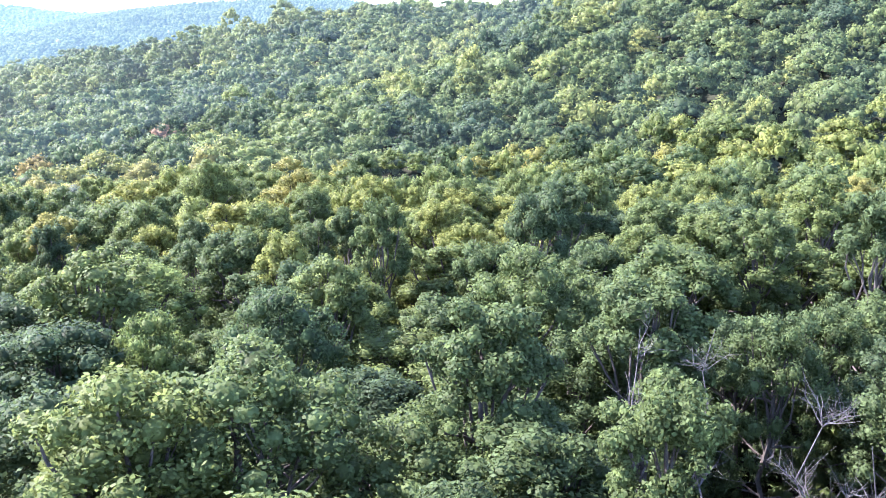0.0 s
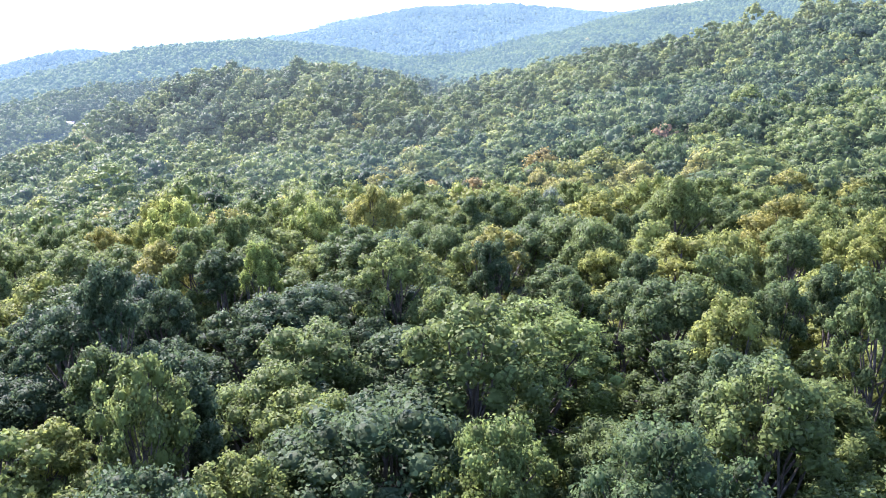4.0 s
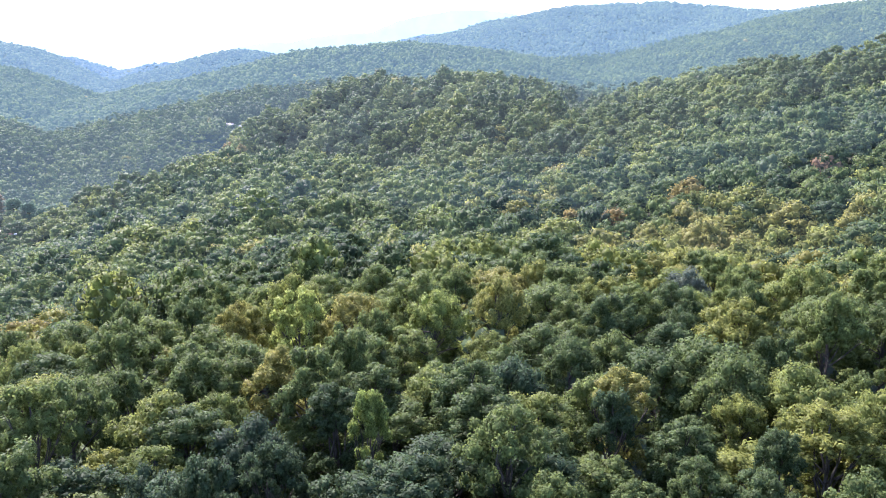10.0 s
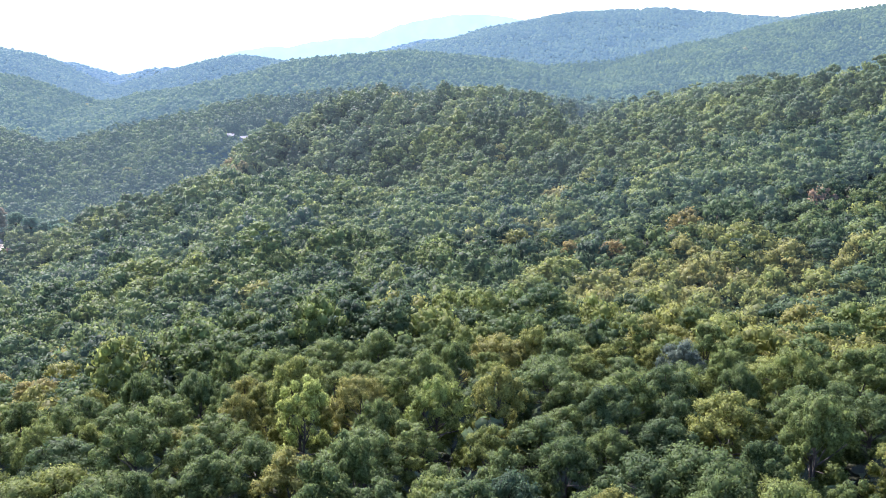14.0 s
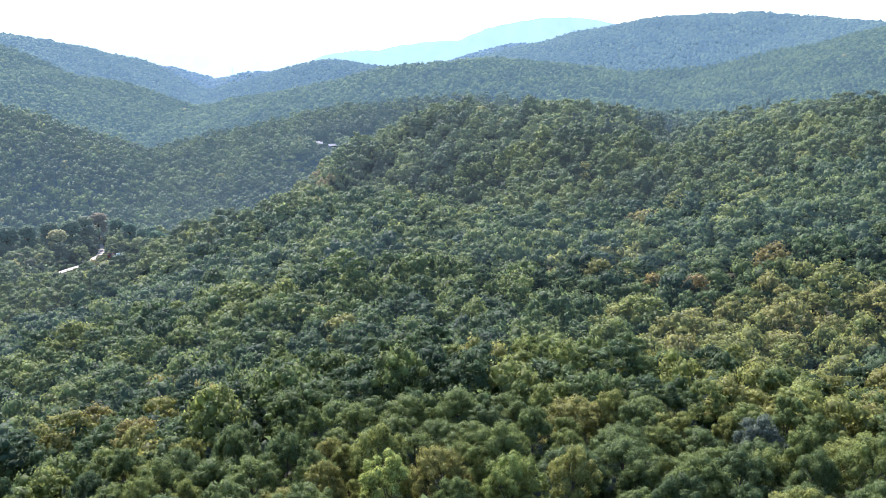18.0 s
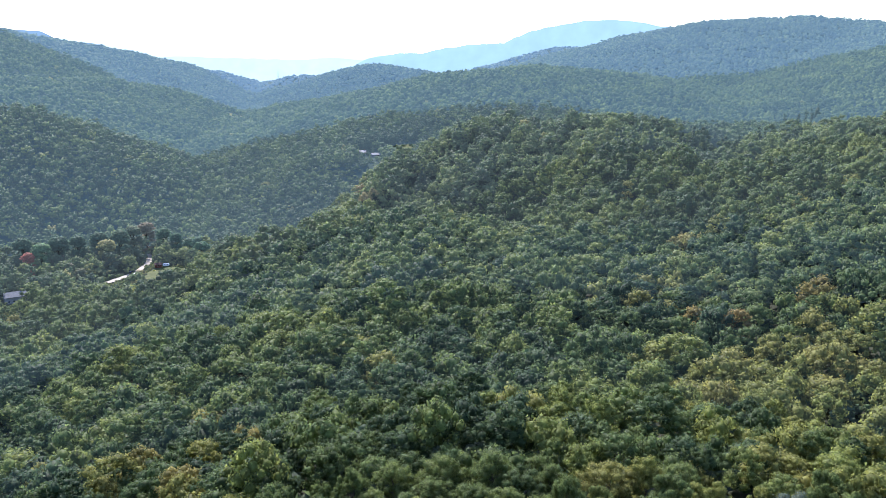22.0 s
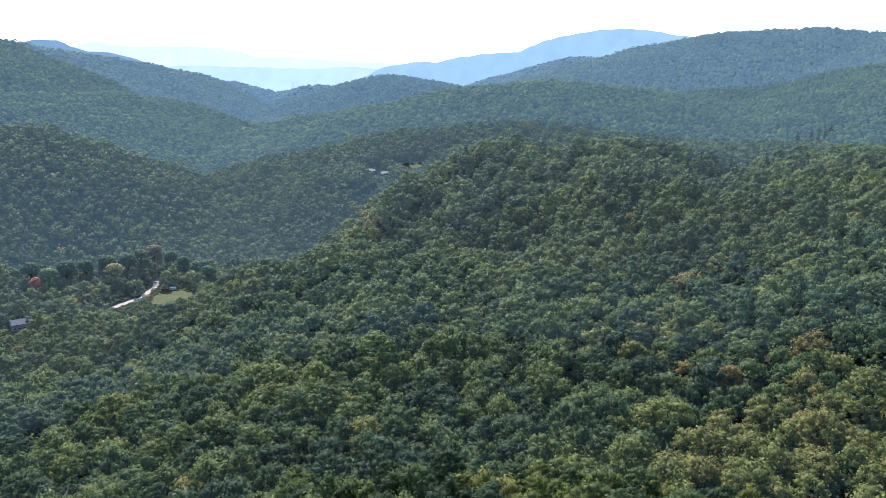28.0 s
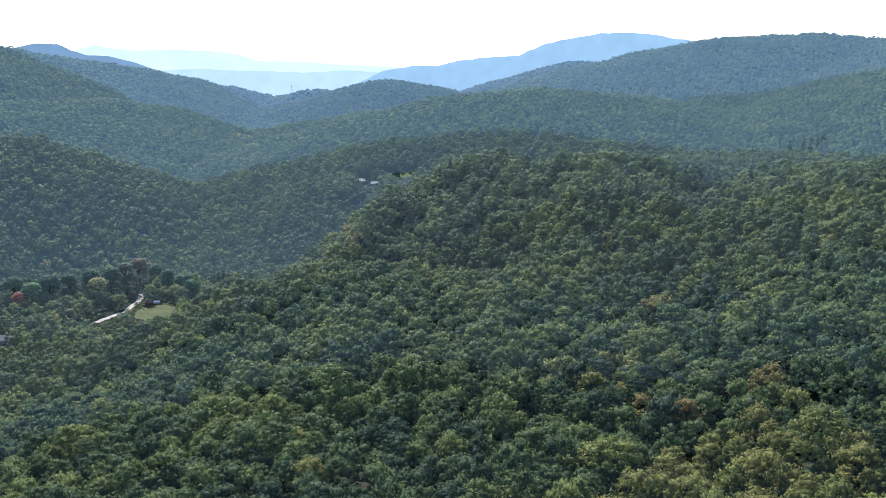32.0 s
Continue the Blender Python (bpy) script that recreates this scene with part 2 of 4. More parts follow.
# ground: one sheet, fine near the way and coarser towards the horizon
rings = np.concatenate([[0.0], np.geomspace(4, 900, 210), np.arange(925, 4951, 25.0)])
bearings = np.concatenate([np.arange(-40, 100, 0.7), np.arange(100, 320, 4.0)])
R, B = np.meshgrid(rings, np.radians(bearings), indexing="ij")
GX, GY = R * np.sin(B), R * np.cos(B)
GZ = ground_z(GX, GY)
nr, nb = R.shape
i, j = np.meshgrid(np.arange(nr - 1), np.arange(nb), indexing="ij")
k = (j + 1) % nb
quads = np.stack([i * nb + j, i * nb + k, (i + 1) * nb + k, (i + 1) * nb + j], -1).reshape(-1)
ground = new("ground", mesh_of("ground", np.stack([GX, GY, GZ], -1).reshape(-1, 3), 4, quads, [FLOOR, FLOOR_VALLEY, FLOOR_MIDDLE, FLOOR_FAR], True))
# floors with painted haze take over beyond 380 m
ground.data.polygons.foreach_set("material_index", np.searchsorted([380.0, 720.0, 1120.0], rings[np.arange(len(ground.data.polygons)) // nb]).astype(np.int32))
tagged(ground, "dark leaf-littered forest ground over hills and valley", "ground", kind="structure")


def part(name, bm, mat, parent, label="", smooth=False):
    me = bpy.data.meshes.new(name)
    bm.to_mesh(me)
    bm.free()
    me.materials.append(mat)
    if smooth:
        me.polygons.foreach_set("use_smooth", np.full(len(me.polygons), True))
    ob = new(name, me)
    ob.parent = parent
    return tagged(ob, label)


def box(bm, x0, x1, y0, y1, z0, z1):
    v = [bm.verts.new(c) for c in ((x0, y0, z0), (x1, y0, z0), (x1, y1, z0), (x0, y1, z0), (x0, y0, z1), (x1, y0, z1), (x1, y1, z1), (x0, y1, z1))]
    for f in ((3, 2, 1, 0), (4, 5, 6, 7), (0, 1, 5, 4), (1, 2, 6, 5), (2, 3, 7, 6), (3, 0, 4, 7)):
        bm.faces.new([v[q] for q in f])
    return v


# ---- trees ----
def limb(bm, a, b_end, r0, r1, rng, bends=3, sides=6):
    """A tapered, slightly crooked branch from a to b_end; returns its points."""
    a, b_end = Vector(a), Vector(b_end)
    length = (b_end - a).length
    pts = [a.lerp(b_end, s / bends) + (Vector(rng.normal(0, length * 0.035, 3)) if 0 < s < bends else Vector()) for s in range(bends + 1)]
    axis = (b_end - a).normalized()
    u = axis.orthogonal().normalized()
    w = axis.cross(u)
    prev = None
    for s, p in enumerate(pts):
        r = r0 + (r1 - r0) * s / bends
        ring = [bm.verts.new(p + (u * math.cos(q * 6.2832 / sides) + w * math.sin(q * 6.2832 / sides)) * r) for q in range(sides)]
        if prev:
            for q in range(sides):
                bm.faces.new((prev[q], prev[(q + 1) % sides], ring[(q + 1) % sides], ring[q]))
        prev = ring
    return pts


def lobes_of(rng, count, width, height, bottom, small=1.0, ragged=0.14):
    """Centres and radii of the clumps that make up a crown: a dome of clumps with looser ones hanging below its rim."""
    out, over = [], max(2, int(count * 0.6))
    depth = min((height - bottom) * 0.62, width * 1.25)
    for q in range(count):
        a = q * 2.4 + rng.uniform(-0.35, 0.35)
        upper = q < over
        s = math.sqrt((q + 0.3) / over) if upper else rng.uniform(0.7, 0.95)
        r = width * small * rng.uniform(0.27, 0.46) * (1.1 - 0.25 * min(s, 1))
        rad = (width - r * 0.75) * min(s, 1.0) * rng.uniform(0.88, 1.08)
        fall = depth * (1 - math.sqrt(max(0.0, 1 - (0.96 * min(s, 1)) ** 2)))
        if not upper:
            fall = depth * rng.uniform(0.75, 1.0) + (height - bottom - depth) * rng.uniform(0.0, 1.0)
        z = height - r * 0.9 - fall - width * ragged * rng.uniform(0, 2)
        out.append((rad * math.cos(a), rad * math.sin(a), max(z, bottom + r * 0.5), r))
    return np.array(out)


def sprays(rng, pos, n, leaf, slim=0.62, corners=4):
    """Four-cornered leaf sprays at pos, facing n, or three-cornered ones for trees farther off."""
    n = n / np.linalg.norm(n, axis=1, keepdims=True)
    u = np.cross(n, rng.normal(size=n.shape))
    u /= np.linalg.norm(u, axis=1, keepdims=True)
    w = np.cross(n, u)
    s = leaf * rng.uniform(0.6, 1.4, (len(pos), 1))
    if corners == 3:
        return np.stack([pos - u * s - w * s * 0.7, pos + u * s - w * s * 0.7, pos + w * s], 1).reshape(-1, 3)
    fold = n * s * rng.uniform(-0.3, 0.1, (len(pos), 1))
    return np.stack([pos - u * s, pos - w * s * slim + fold, pos + u * s, pos + w * s * slim + fold], 1).reshape(-1, 3)


def swell(d, phase):
    """Uneven outline of a clump: smaller tufts over its round mass."""
    p = phase[..., :3] * 6.28
    return 1 + 0.13 * np.sin(d[..., 0] * 5.1 + p[..., 0] + 2 * d[..., 2]) * np.sin(d[..., 1] * 4.7 + p[..., 1]) + 0.1 * np.sin(d[..., 2] * 9 + d[..., 0] * 7 + p[..., 2])


def inside(pos, lobes, own, share):
    """Which of the points lie inside a clump other than their own."""
    gap = ((pos[:, None, :] - lobes[None, :, :3]) ** 2).sum(2) < (lobes[None, :, 3] * share) ** 2
    gap[np.arange(len(pos)), own] = False
    return gap.any(1)


def leafy_crown(rng, lobes, ball, count, leaf, ruffle=0.45, soft=0.7, corners=3, under=-0.45, body_size=0.76):
    """A crown: the outer faces of its clumps, closed against one another, and leaf sprays over them; corners, normals, triangles."""
    d0, tris0 = ball
    phase = rng.uniform(size=(len(lobes), 3))
    middle = np.array([0, 0, lobes[:, 2].mean() - 0.4 * lobes[:, 3].mean()])
    flat = np.array([1, 1, 0.98])

    def shading(pos, d):
        out = pos - middle
        out /= np.linalg.norm(out, axis=1, keepdims=True)
        n = d * 0.72 + out * 0.28
        return n / np.linalg.norm(n, axis=1, keepdims=True)

    vs, ns, ts, base = [], [], [], 0
    for q, (cx, cy, cz, r) in enumerate(lobes):
        a = rng.uniform(0, 6.28)
        d = np.stack([d0[:, 0] * math.cos(a) - d0[:, 1] * math.sin(a), d0[:, 0] * math.sin(a) + d0[:, 1] * math.cos(a), d0[:, 2]], 1)
        v = np.array([cx, cy, cz]) + d * (r * body_size * swell(d, phase[q]) * (1 + rng.normal(0, 0.05, len(d))))[:, None] * flat
        mid = v[tris0].mean(1)
        keep = (d[tris0].mean(1)[:, 2] > under) & ~inside(mid, lobes, np.full(len(mid), q), body_size * 0.9)
        if not keep.any():
            continue
        used, t = np.unique(tris0[keep], return_inverse=True)
        vs.append(v[used])
        ns.append(shading(v[used], d[used]))
        ts.append(t.reshape(-1, 3) + base)
        base += len(used)
    body = (np.concatenate(vs), np.concatenate(ns), np.concatenate(ts))
    if not count:
        return body
    area = lobes[:, 3] ** 2
    own = rng.choice(len(lobes), count * 3, p=area / area.sum())
    d = rng.normal(size=(count * 3, 3))
    d /= np.linalg.norm(d, axis=1, keepdims=True)
    c = lobes[own]
    pos = c[:, :3] + d * (c[:, 3] * swell(d, phase[own]) * (0.8 + 0.3 * rng.uniform(0, 1, len(d)) + 0.4 * rng.uniform(0, 1, len(d)) ** 6))[:, None] * flat
    good = np.where((d[:, 2] > under) & ~inside(pos, lobes, own, 0.82))[0][:count]
    pos, d = pos[good], d[good]
    face = d + rng.normal(0, ruffle, d.shape) + np.array([0, 0, 0.2])
    face /= np.linalg.norm(face, axis=1, keepdims=True)
    n = face * (1 - soft) + shading(pos, d) * soft
    n /= np.linalg.norm(n, axis=1, keepdims=True)
    return joined(body, sprays(rng, pos, face, leaf, 0.66, corners), np.repeat(n, corners, 0), corners)


ICO = bmesh.new()
bmesh.ops.create_icosphere(ICO, subdivisions=2, radius=1.0)
ICO_FINE = (np.array([v.co[:] for v in ICO.verts]), np.array([[v.index for v in f.verts] for f in ICO.faces]))
ICO.free()
ICO = bmesh.new()
bmesh.ops.create_icosphere(ICO, subdivisions=1, radius=1.0)
ICO_COARSE = (np.array([v.co[:] for v in ICO.verts]), np.array([[v.index for v in f.verts] for f in ICO.faces]))
ICO.free()


def joined(body, leaf_v, leaf_n, corners=4):
    """Body and sprays as one set of triangles."""
    v, n, t = body
    if corners == 3:
        return np.concatenate([v, leaf_v]), np.concatenate([n, leaf_n]), np.concatenate([t, np.arange(len(leaf_v)).reshape(-1, 3) + len(v)])
    q = np.arange(len(leaf_v)).reshape(-1, 4) + len(v)
    tris = np.concatenate([t, q[:, [0, 1, 2]], q[:, [0, 2, 3]]]) if len(leaf_v) else t
    return np.concatenate([v, leaf_v]), np.concatenate([n, leaf_n]), tris


def trunk_mesh(seed, height, lobes, thick):
    rng, bm = np.random.default_rng(seed), bmesh.new()
    fork = height * 0.5
    limb(bm, (0, 0, -0.4), (0.1, 0.05, fork), thick, thick * 0.7, rng, 3, 7)
    limb(bm, (0.1, 0.05, fork), (float(lobes[0, 0]), float(lobes[0, 1]), float(lobes[0, 2])), thick * 0.7, 0.03, rng, 3, 6)
    for lx, ly, lz, lr in lobes[1::2]:
        start = fork * rng.uniform(0.75, 1.25)
        pts = limb(bm, (0.1, 0.05, min(start, lz - 0.3)), (lx, ly, lz), thick * 0.42, 0.025, rng, 3, 5)
        for q in range(1):
            tip = Vector((lx, ly, lz)) + Vector(rng.normal(0, lr * 0.55, 3))
            limb(bm, pts[2], tip, thick * 0.18, 0.012, rng, 2, 3)
    me = bpy.data.meshes.new("trunk")
    bm.to_mesh(me)
    bm.free()
    me.materials.append(BARK)
    return me


NEAR_KINDS = []
for s in range(12):
    # the first six forms have fine leaves, for the trees beside the way
    fine = s < 6
    rng = np.random.default_rng(100 + s)
    wide = (2.2, 2.5, 2.0, 2.8, 2.3, 1.8)[s % 6]
    lob = lobes_of(rng, (80, 90, 72, 96, 84, 64)[s % 6], wide, TREE + (0.3, -0.3, 0.5, 0, -0.6, 0.8)[s % 6], TREE - (7.5, 8.0, 7.5, 8.2, 8.0, 7.0)[s % 6],
                   (0.5, 0.44, 0.52, 0.44, 0.5, 0.56)[s % 6], (0.42, 0.34, 0.52, 0.3, 0.44, 0.55)[s % 6])
    if fine:
        cv, cn, ct = leafy_crown(rng, lob, ICO_FINE, 17000, (0.066, 0.058, 0.07, 0.062, 0.06, 0.064)[s % 6], 0.8, 0.42, 4, -0.8, 0.6)
    else:
        cv, cn, ct = leafy_crown(rng, lob, ICO_FINE, 11000, 0.076, 0.65, 0.5, 4, -0.8, 0.62)
    NEAR_KINDS.append((trunk_mesh(200 + s, TREE, lob[::2], 0.14), mesh_of("crown", cv, 3, ct.ravel(), [LEAF_NEAR], True, None, cn)))


for s in range(3):
    rng = np.random.default_rng(150 + s)
    lob = lobes_of(rng, 90, (2.1, 2.4, 1.9)[s], TREE, TREE - (10.4, 10.6, 10.2)[s], 0.85, (0.2, 0.14, 0.3)[s])
    cv, cn, ct = leafy_crown(rng, lob, ICO_FINE, 5000, 0.12, 0.6, 0.55, 3)
    NEAR_KINDS.append((trunk_mesh(250 + s, TREE, lob[::3], 0.14), mesh_of("crown", cv, 3, ct.ravel(), [LEAF_NEAR], True, None, cn)))


for s in range(8):
    rng = np.random.default_rng(160 + s)
    wide = (3.6, 4.3, 3.2, 4.6, 3.9, 3.0, 4.2, 3.5)[s]
    lob = lobes_of(rng, (70, 90, 60, 96, 80, 56, 86, 70)[s], wide, TREE + (0.3, -0.3, 0.6, 0, -0.4, 0.8, 0.2, 0.4)[s], TREE - 8.5, (0.46, 0.42, 0.5, 0.4, 0.44, 0.52, 0.42, 0.46)[s],
                   (0.26, 0.18, 0.36, 0.2, 0.3, 0.4, 0.16, 0.32)[s])
    cv, cn, ct = leafy_crown(rng, lob, ICO_FINE, 12500, 0.1, 0.6, 0.55, 4, -0.8, 0.62)
    NEAR_KINDS.append((trunk_mesh(260 + s, TREE, lob[::3], 0.17), mesh_of("crown", cv, 3, ct.ravel(), [LEAF_NEAR], True, None, cn)))


def near_tree(x, y, kind, turn, scale, label, mat=None, name="forest_tree", tall=1.0, hue=0.3):
    trunk, crown = NEAR_KINDS[kind]
    root = new(name)
    tr, cr = new("trunk", trunk), new("crown", crown)
    cr.color = (hue, hue, hue, 1)
    if mat:
        cr.data = crown.copy()
        cr.data.materials[0] = mat
    for o in (tr, cr):
        o.parent = root
    root.matrix_world = Matrix.Translation((x, y, ground_at(x, y))) @ Matrix.Rotation(turn, 4, "Z") @ Matrix.Diagonal((scale, scale, tall, 1))
    return tagged(root, label, "tree", "trees of the near hilltop")


def scatter(r0, r1, b0, b1, step, seed):
    """Places of trees on a jittered grid in a ring round the hilltop, between two bearings."""
    rng = np.random.default_rng(seed)
    n = int(r1 / step * 1.12) + 2
    gx, gy = np.meshgrid(np.arange(-n, n + 1), np.arange(-n, n + 1))
    x = (gx + 0.5 * (gy % 2)).ravel() * step + rng.uniform(-0.34, 0.34, gx.size) * step
    y = gy.ravel() * step * 0.92 + rng.uniform(-0.34, 0.34, gx.size) * step
    r, a = np.hypot(x, y), np.degrees(np.arctan2(x, y))
    keep = (r >= r0) & (r < r1) & (a > b0) & (a < b1)
    return x[keep], y[keep]


# stands of one kind or colour, also painted sun and shade: place, reach, hues and how many of the trees there
# first two put crest sunlight into hue; some dark ones deepen hollows
GROVES = [(48, 300, 55, 0.45, 0.72, 0.6), (20, 250, 40, 0.4, 0.7, 0.4), (104, 172, 30, 0.76, 0.87, 1.0), (80, 112, 22, 0.74, 0.86, 0.6), (124, 190, 24, 0.76, 0.87, 0.9), (-31, 145, 16, 0.78, 0.9, 0.5), (154, 360, 7, 0.86, 0.9, 1.0),
          (106, 270, 16, 0.76, 0.86, 0.7), (124, 237, 12, 0.9, 0.95, 0.5), (187, 232, 4, 0.97, 1.0, 1.0), (98, 10, 2.6, 0.96, 1.0, 1.0), (184, 99, 2.5, 0.95, 0.98, 1.0),
          (45, 35, 14, 0.62, 0.74, 0.6), (3, 46, 12, 0.0, 0.12, 0.9), (4, 18, 9, 0.05, 0.2, 0.8), (-45, 150, 38, 0.0, 0.3, 0.6), (105, 270, 22, 0.0, 0.15, 0.5), (18, 142, 14, 0.0, 0.15, 0.8), (19, 282, 14, 0.0, 0.12, 0.8), (160, 335, 22, 0.0, 0.2, 0.7), (23, 570, 6, 0.9, 0.94, 0.7),
          (-140, 600, 30, 0.6, 0.9, 0.6), (-20, 820, 40, 0.0, 0.06, 1.0), (-46, 692, 30, 0.0, 0.15, 0.7), (20, 664, 16, 0.74, 0.9, 0.7), (23, 588, 4, 0.93, 0.97, 1.0),
          (65, 1010, 30, 0.0, 0.06, 0.9), (-210, 645, 40, 0.0, 0.2, 0.8), (73, 565, 6, 0.0, 0.05, 1.0)]


def hues_of(x, y, seed, low=0.0, high=0.75, autumn=0.02):
    rng = np.random.default_rng(seed)
    h = low + (high - low) * np.clip(rng.beta(1.8, 1.9, len(x)) + 0.32 * waves(x, y, 90, 5) + 0.16 * waves(x, y, 32, 6), 0, 1)
    for gx, gy, gr, lo, hi, share in GROVES:
        here = np.exp(-((x - gx) ** 2 + (y - gy) ** 2) / gr ** 2)
        h = np.where(rng.uniform(size=len(x)) < np.minimum(here * 1.6, 1) * share, rng.uniform(lo, hi, len(x)), h)
    h = np.where(rng.uniform(size=len(x)) < autumn, rng.uniform(0.72, 0.87, len(x)), h)
    return np.where(rng.uniform(size=len(x)) < autumn * 0.05, 0.88, h)


SPECIAL = [  # x, y, kind, scale, tall, colour, label
    (9, 83, 20, 0.95, 1.2, (0.2, 0.23, 0.06), "bright yellow-leaved tree among green crowns"),
    (10, 51, 5, 0.75, 1.15, (0.12, 0.155, 0.04), "slim lime-green young tree between darker crowns"),
    (22, 58, 16, 0.8, 1.1, (0.036, 0.058, 0.03), "dark blue-green round oak crown"),
    (23, 83, 18, 0.9, 1.1, (0.13, 0.16, 0.042), "yellow-green broad crown on the hilltop"),
    (12, 14, 3, 1.0, 1.1, (0.045, 0.07, 0.028), "large deep green leafy tree"),
    (9, 18, 4, 0.9, 1.1, (0.085, 0.115, 0.034), "light yellow-green tree with feathery leaves"),
    (57, 92, 19, 0.95, 1.15, (0.08, 0.1, 0.07), "pale grey-green rounded crown"),
    (3, 54, 19, 0.95, 1.08, (0.03, 0.048, 0.026), "dark shaded oak with deep blue-green leaves"),
    (-3, 49, 15, 0.8, 1.0, (0.034, 0.053, 0.027), "dark green oak below the hilltop"),
    (18.4, 31, 3, 1.5, 1.02, (0.105, 0.14, 0.042), "large pale lime-green tree with open sprays"),
    (48, 106, 16, 0.9, 1.1, (0.1, 0.125, 0.04), "soft light green rounded tree"),
]

# clearings: no trees on roads, lawns and beside houses
ROAD = [(-168, 588), (-157, 605), (-149, 622), (-143, 638), (-140, 659), (-141, 675), (-145, 692), (-155, 715)]
LOT_ROAD = [(-245, 575), (-222, 588), (-203, 592), (-186, 590), (-168, 588)]
LAWNS = {"lawn": (-121, 632, 14, 22), "far_lawn": (84, 1000, 22, 9), "hay_field": (-173, 1666, 16, 45)}
HOUSES = [(-194, 537), (34, 983), (48, 968)]


def open_ground(x, y):
    free = np.zeros(x.shape, bool)
    for line, w in ((ROAD, 4.2), (LOT_ROAD, 3.4)):
        d, _ = along(x, y, [(px, py, 0) for px, py in line])
        free |= d < w
    for cx, cy, rx, ry in LAWNS.values():
        free |= ((x - cx) / (rx + 3)) ** 2 + ((y - cy) / (ry + 3)) ** 2 < 1
    for hx, hy, *_ in SPECIAL:
        free |= np.hypot(x - hx, y - hy) < 4.2
    for hx, hy in HOUSES:
        free |= np.hypot(x - hx, y - hy) < 7.0
    # low ground in front of the drive, the lawn and the houses
    for hx, hy, w, reach in ((-120, 618, 15, 0.9), (-157, 605, 6, 0.96), (-149, 622, 6, 0.955), (-143, 638, 5, 0.95), (-140, 659, 5, 0.94), (-144, 690, 4, 0.94),
                             (-194, 530, 8, 0.965), (42, 965, 9, 0.985), (84, 985, 10, 0.985)):
        s = (x * hx + y * hy) / (hx * hx + hy * hy)
        off = np.abs(x * hy - y * hx) / math.hypot(hx, hy)
        free |= (s > reach) & (s < 1) & (off < w)
    return free


def before_way(x, y):
    """The part of the hilltop that lies in front of the way."""
    return y > -25 + 0.12 * np.abs(x - 10)


ax, ay = scatter(0, 62, -40, 180, 4.4, 11)
beside = before_way(ax, ay) & (np.hypot(ax + 12, ay + 9) > 5)
ax, ay = ax[beside], ay[beside]
near_rng = np.random.default_rng(12)
LABELS = ("slender green broadleaf tree in dense wood", "leafy mid-green forest tree with open crown", "tall green tree with dense upper crown",
          "broad green hilltop tree with spreading crown", "yellowish green tree with loose foliage", "narrow dark green forest tree",
          "wide-crowned green oak in the wood", "medium green tree with lobed crown")
BARE_AT = [(13.0, -0.3), (15.5, -2.0), (13.6, -5.3), (9.0, -6.9)]
# hues darken towards the way, standing in for the crowns' shaded sides
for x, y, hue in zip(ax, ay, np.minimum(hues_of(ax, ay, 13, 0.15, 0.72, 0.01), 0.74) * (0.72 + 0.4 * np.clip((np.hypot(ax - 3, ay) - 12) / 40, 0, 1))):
    if min(math.hypot(x - s[0], y - s[1]) for s in SPECIAL) < 3.2 or min(math.hypot(x - p[0], y - p[1]) for p in BARE_AT) < 3.2:
        continue
    kind = int(near_rng.integers(6))
    far_off = math.hypot(x - 4, y) > 21
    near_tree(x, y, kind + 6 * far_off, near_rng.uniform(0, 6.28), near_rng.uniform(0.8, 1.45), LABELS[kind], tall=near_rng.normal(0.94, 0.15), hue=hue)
ax, ay = scatter(60, 118, -40, 108, 6.5, 14)
BROAD = ("broad green oak crown on the hilltop", "wide rounded green tree in closed canopy", "tall uneven green tree among oaks", "large spreading green oak on the hilltop",
         "round-topped mid-green forest tree", "narrow tall green tree in closed canopy", "dense domed green tree crown", "loose-crowned green tree on the hilltop")
clear = ~open_ground(ax, ay)
for x, y, hue in zip(ax[clear], ay[clear], np.minimum(hues_of(ax, ay, 15, 0.22, 0.84, 0.015), 0.84)[clear]):
    kind = int(near_rng.integers(8))
    near_tree(x, y, 15 + kind, near_rng.uniform(0, 6.28), near_rng.uniform(0.7, 1.25), BROAD[kind], name=("oak_tree", "oak_tree", "hickory_tree", "oak_tree", "hickory_tree", "hickory_tree", "oak_tree", "hickory_tree")[kind],
              tall=near_rng.normal(1.0, 0.12), hue=hue)
for q, (x, y, kind, scale, tall, colour, label) in enumerate(SPECIAL):
    near_tree(x, y, kind, 0.7 * q, scale, label, leaves("leaf_of_" + label.split()[0], colour), tall=tall)

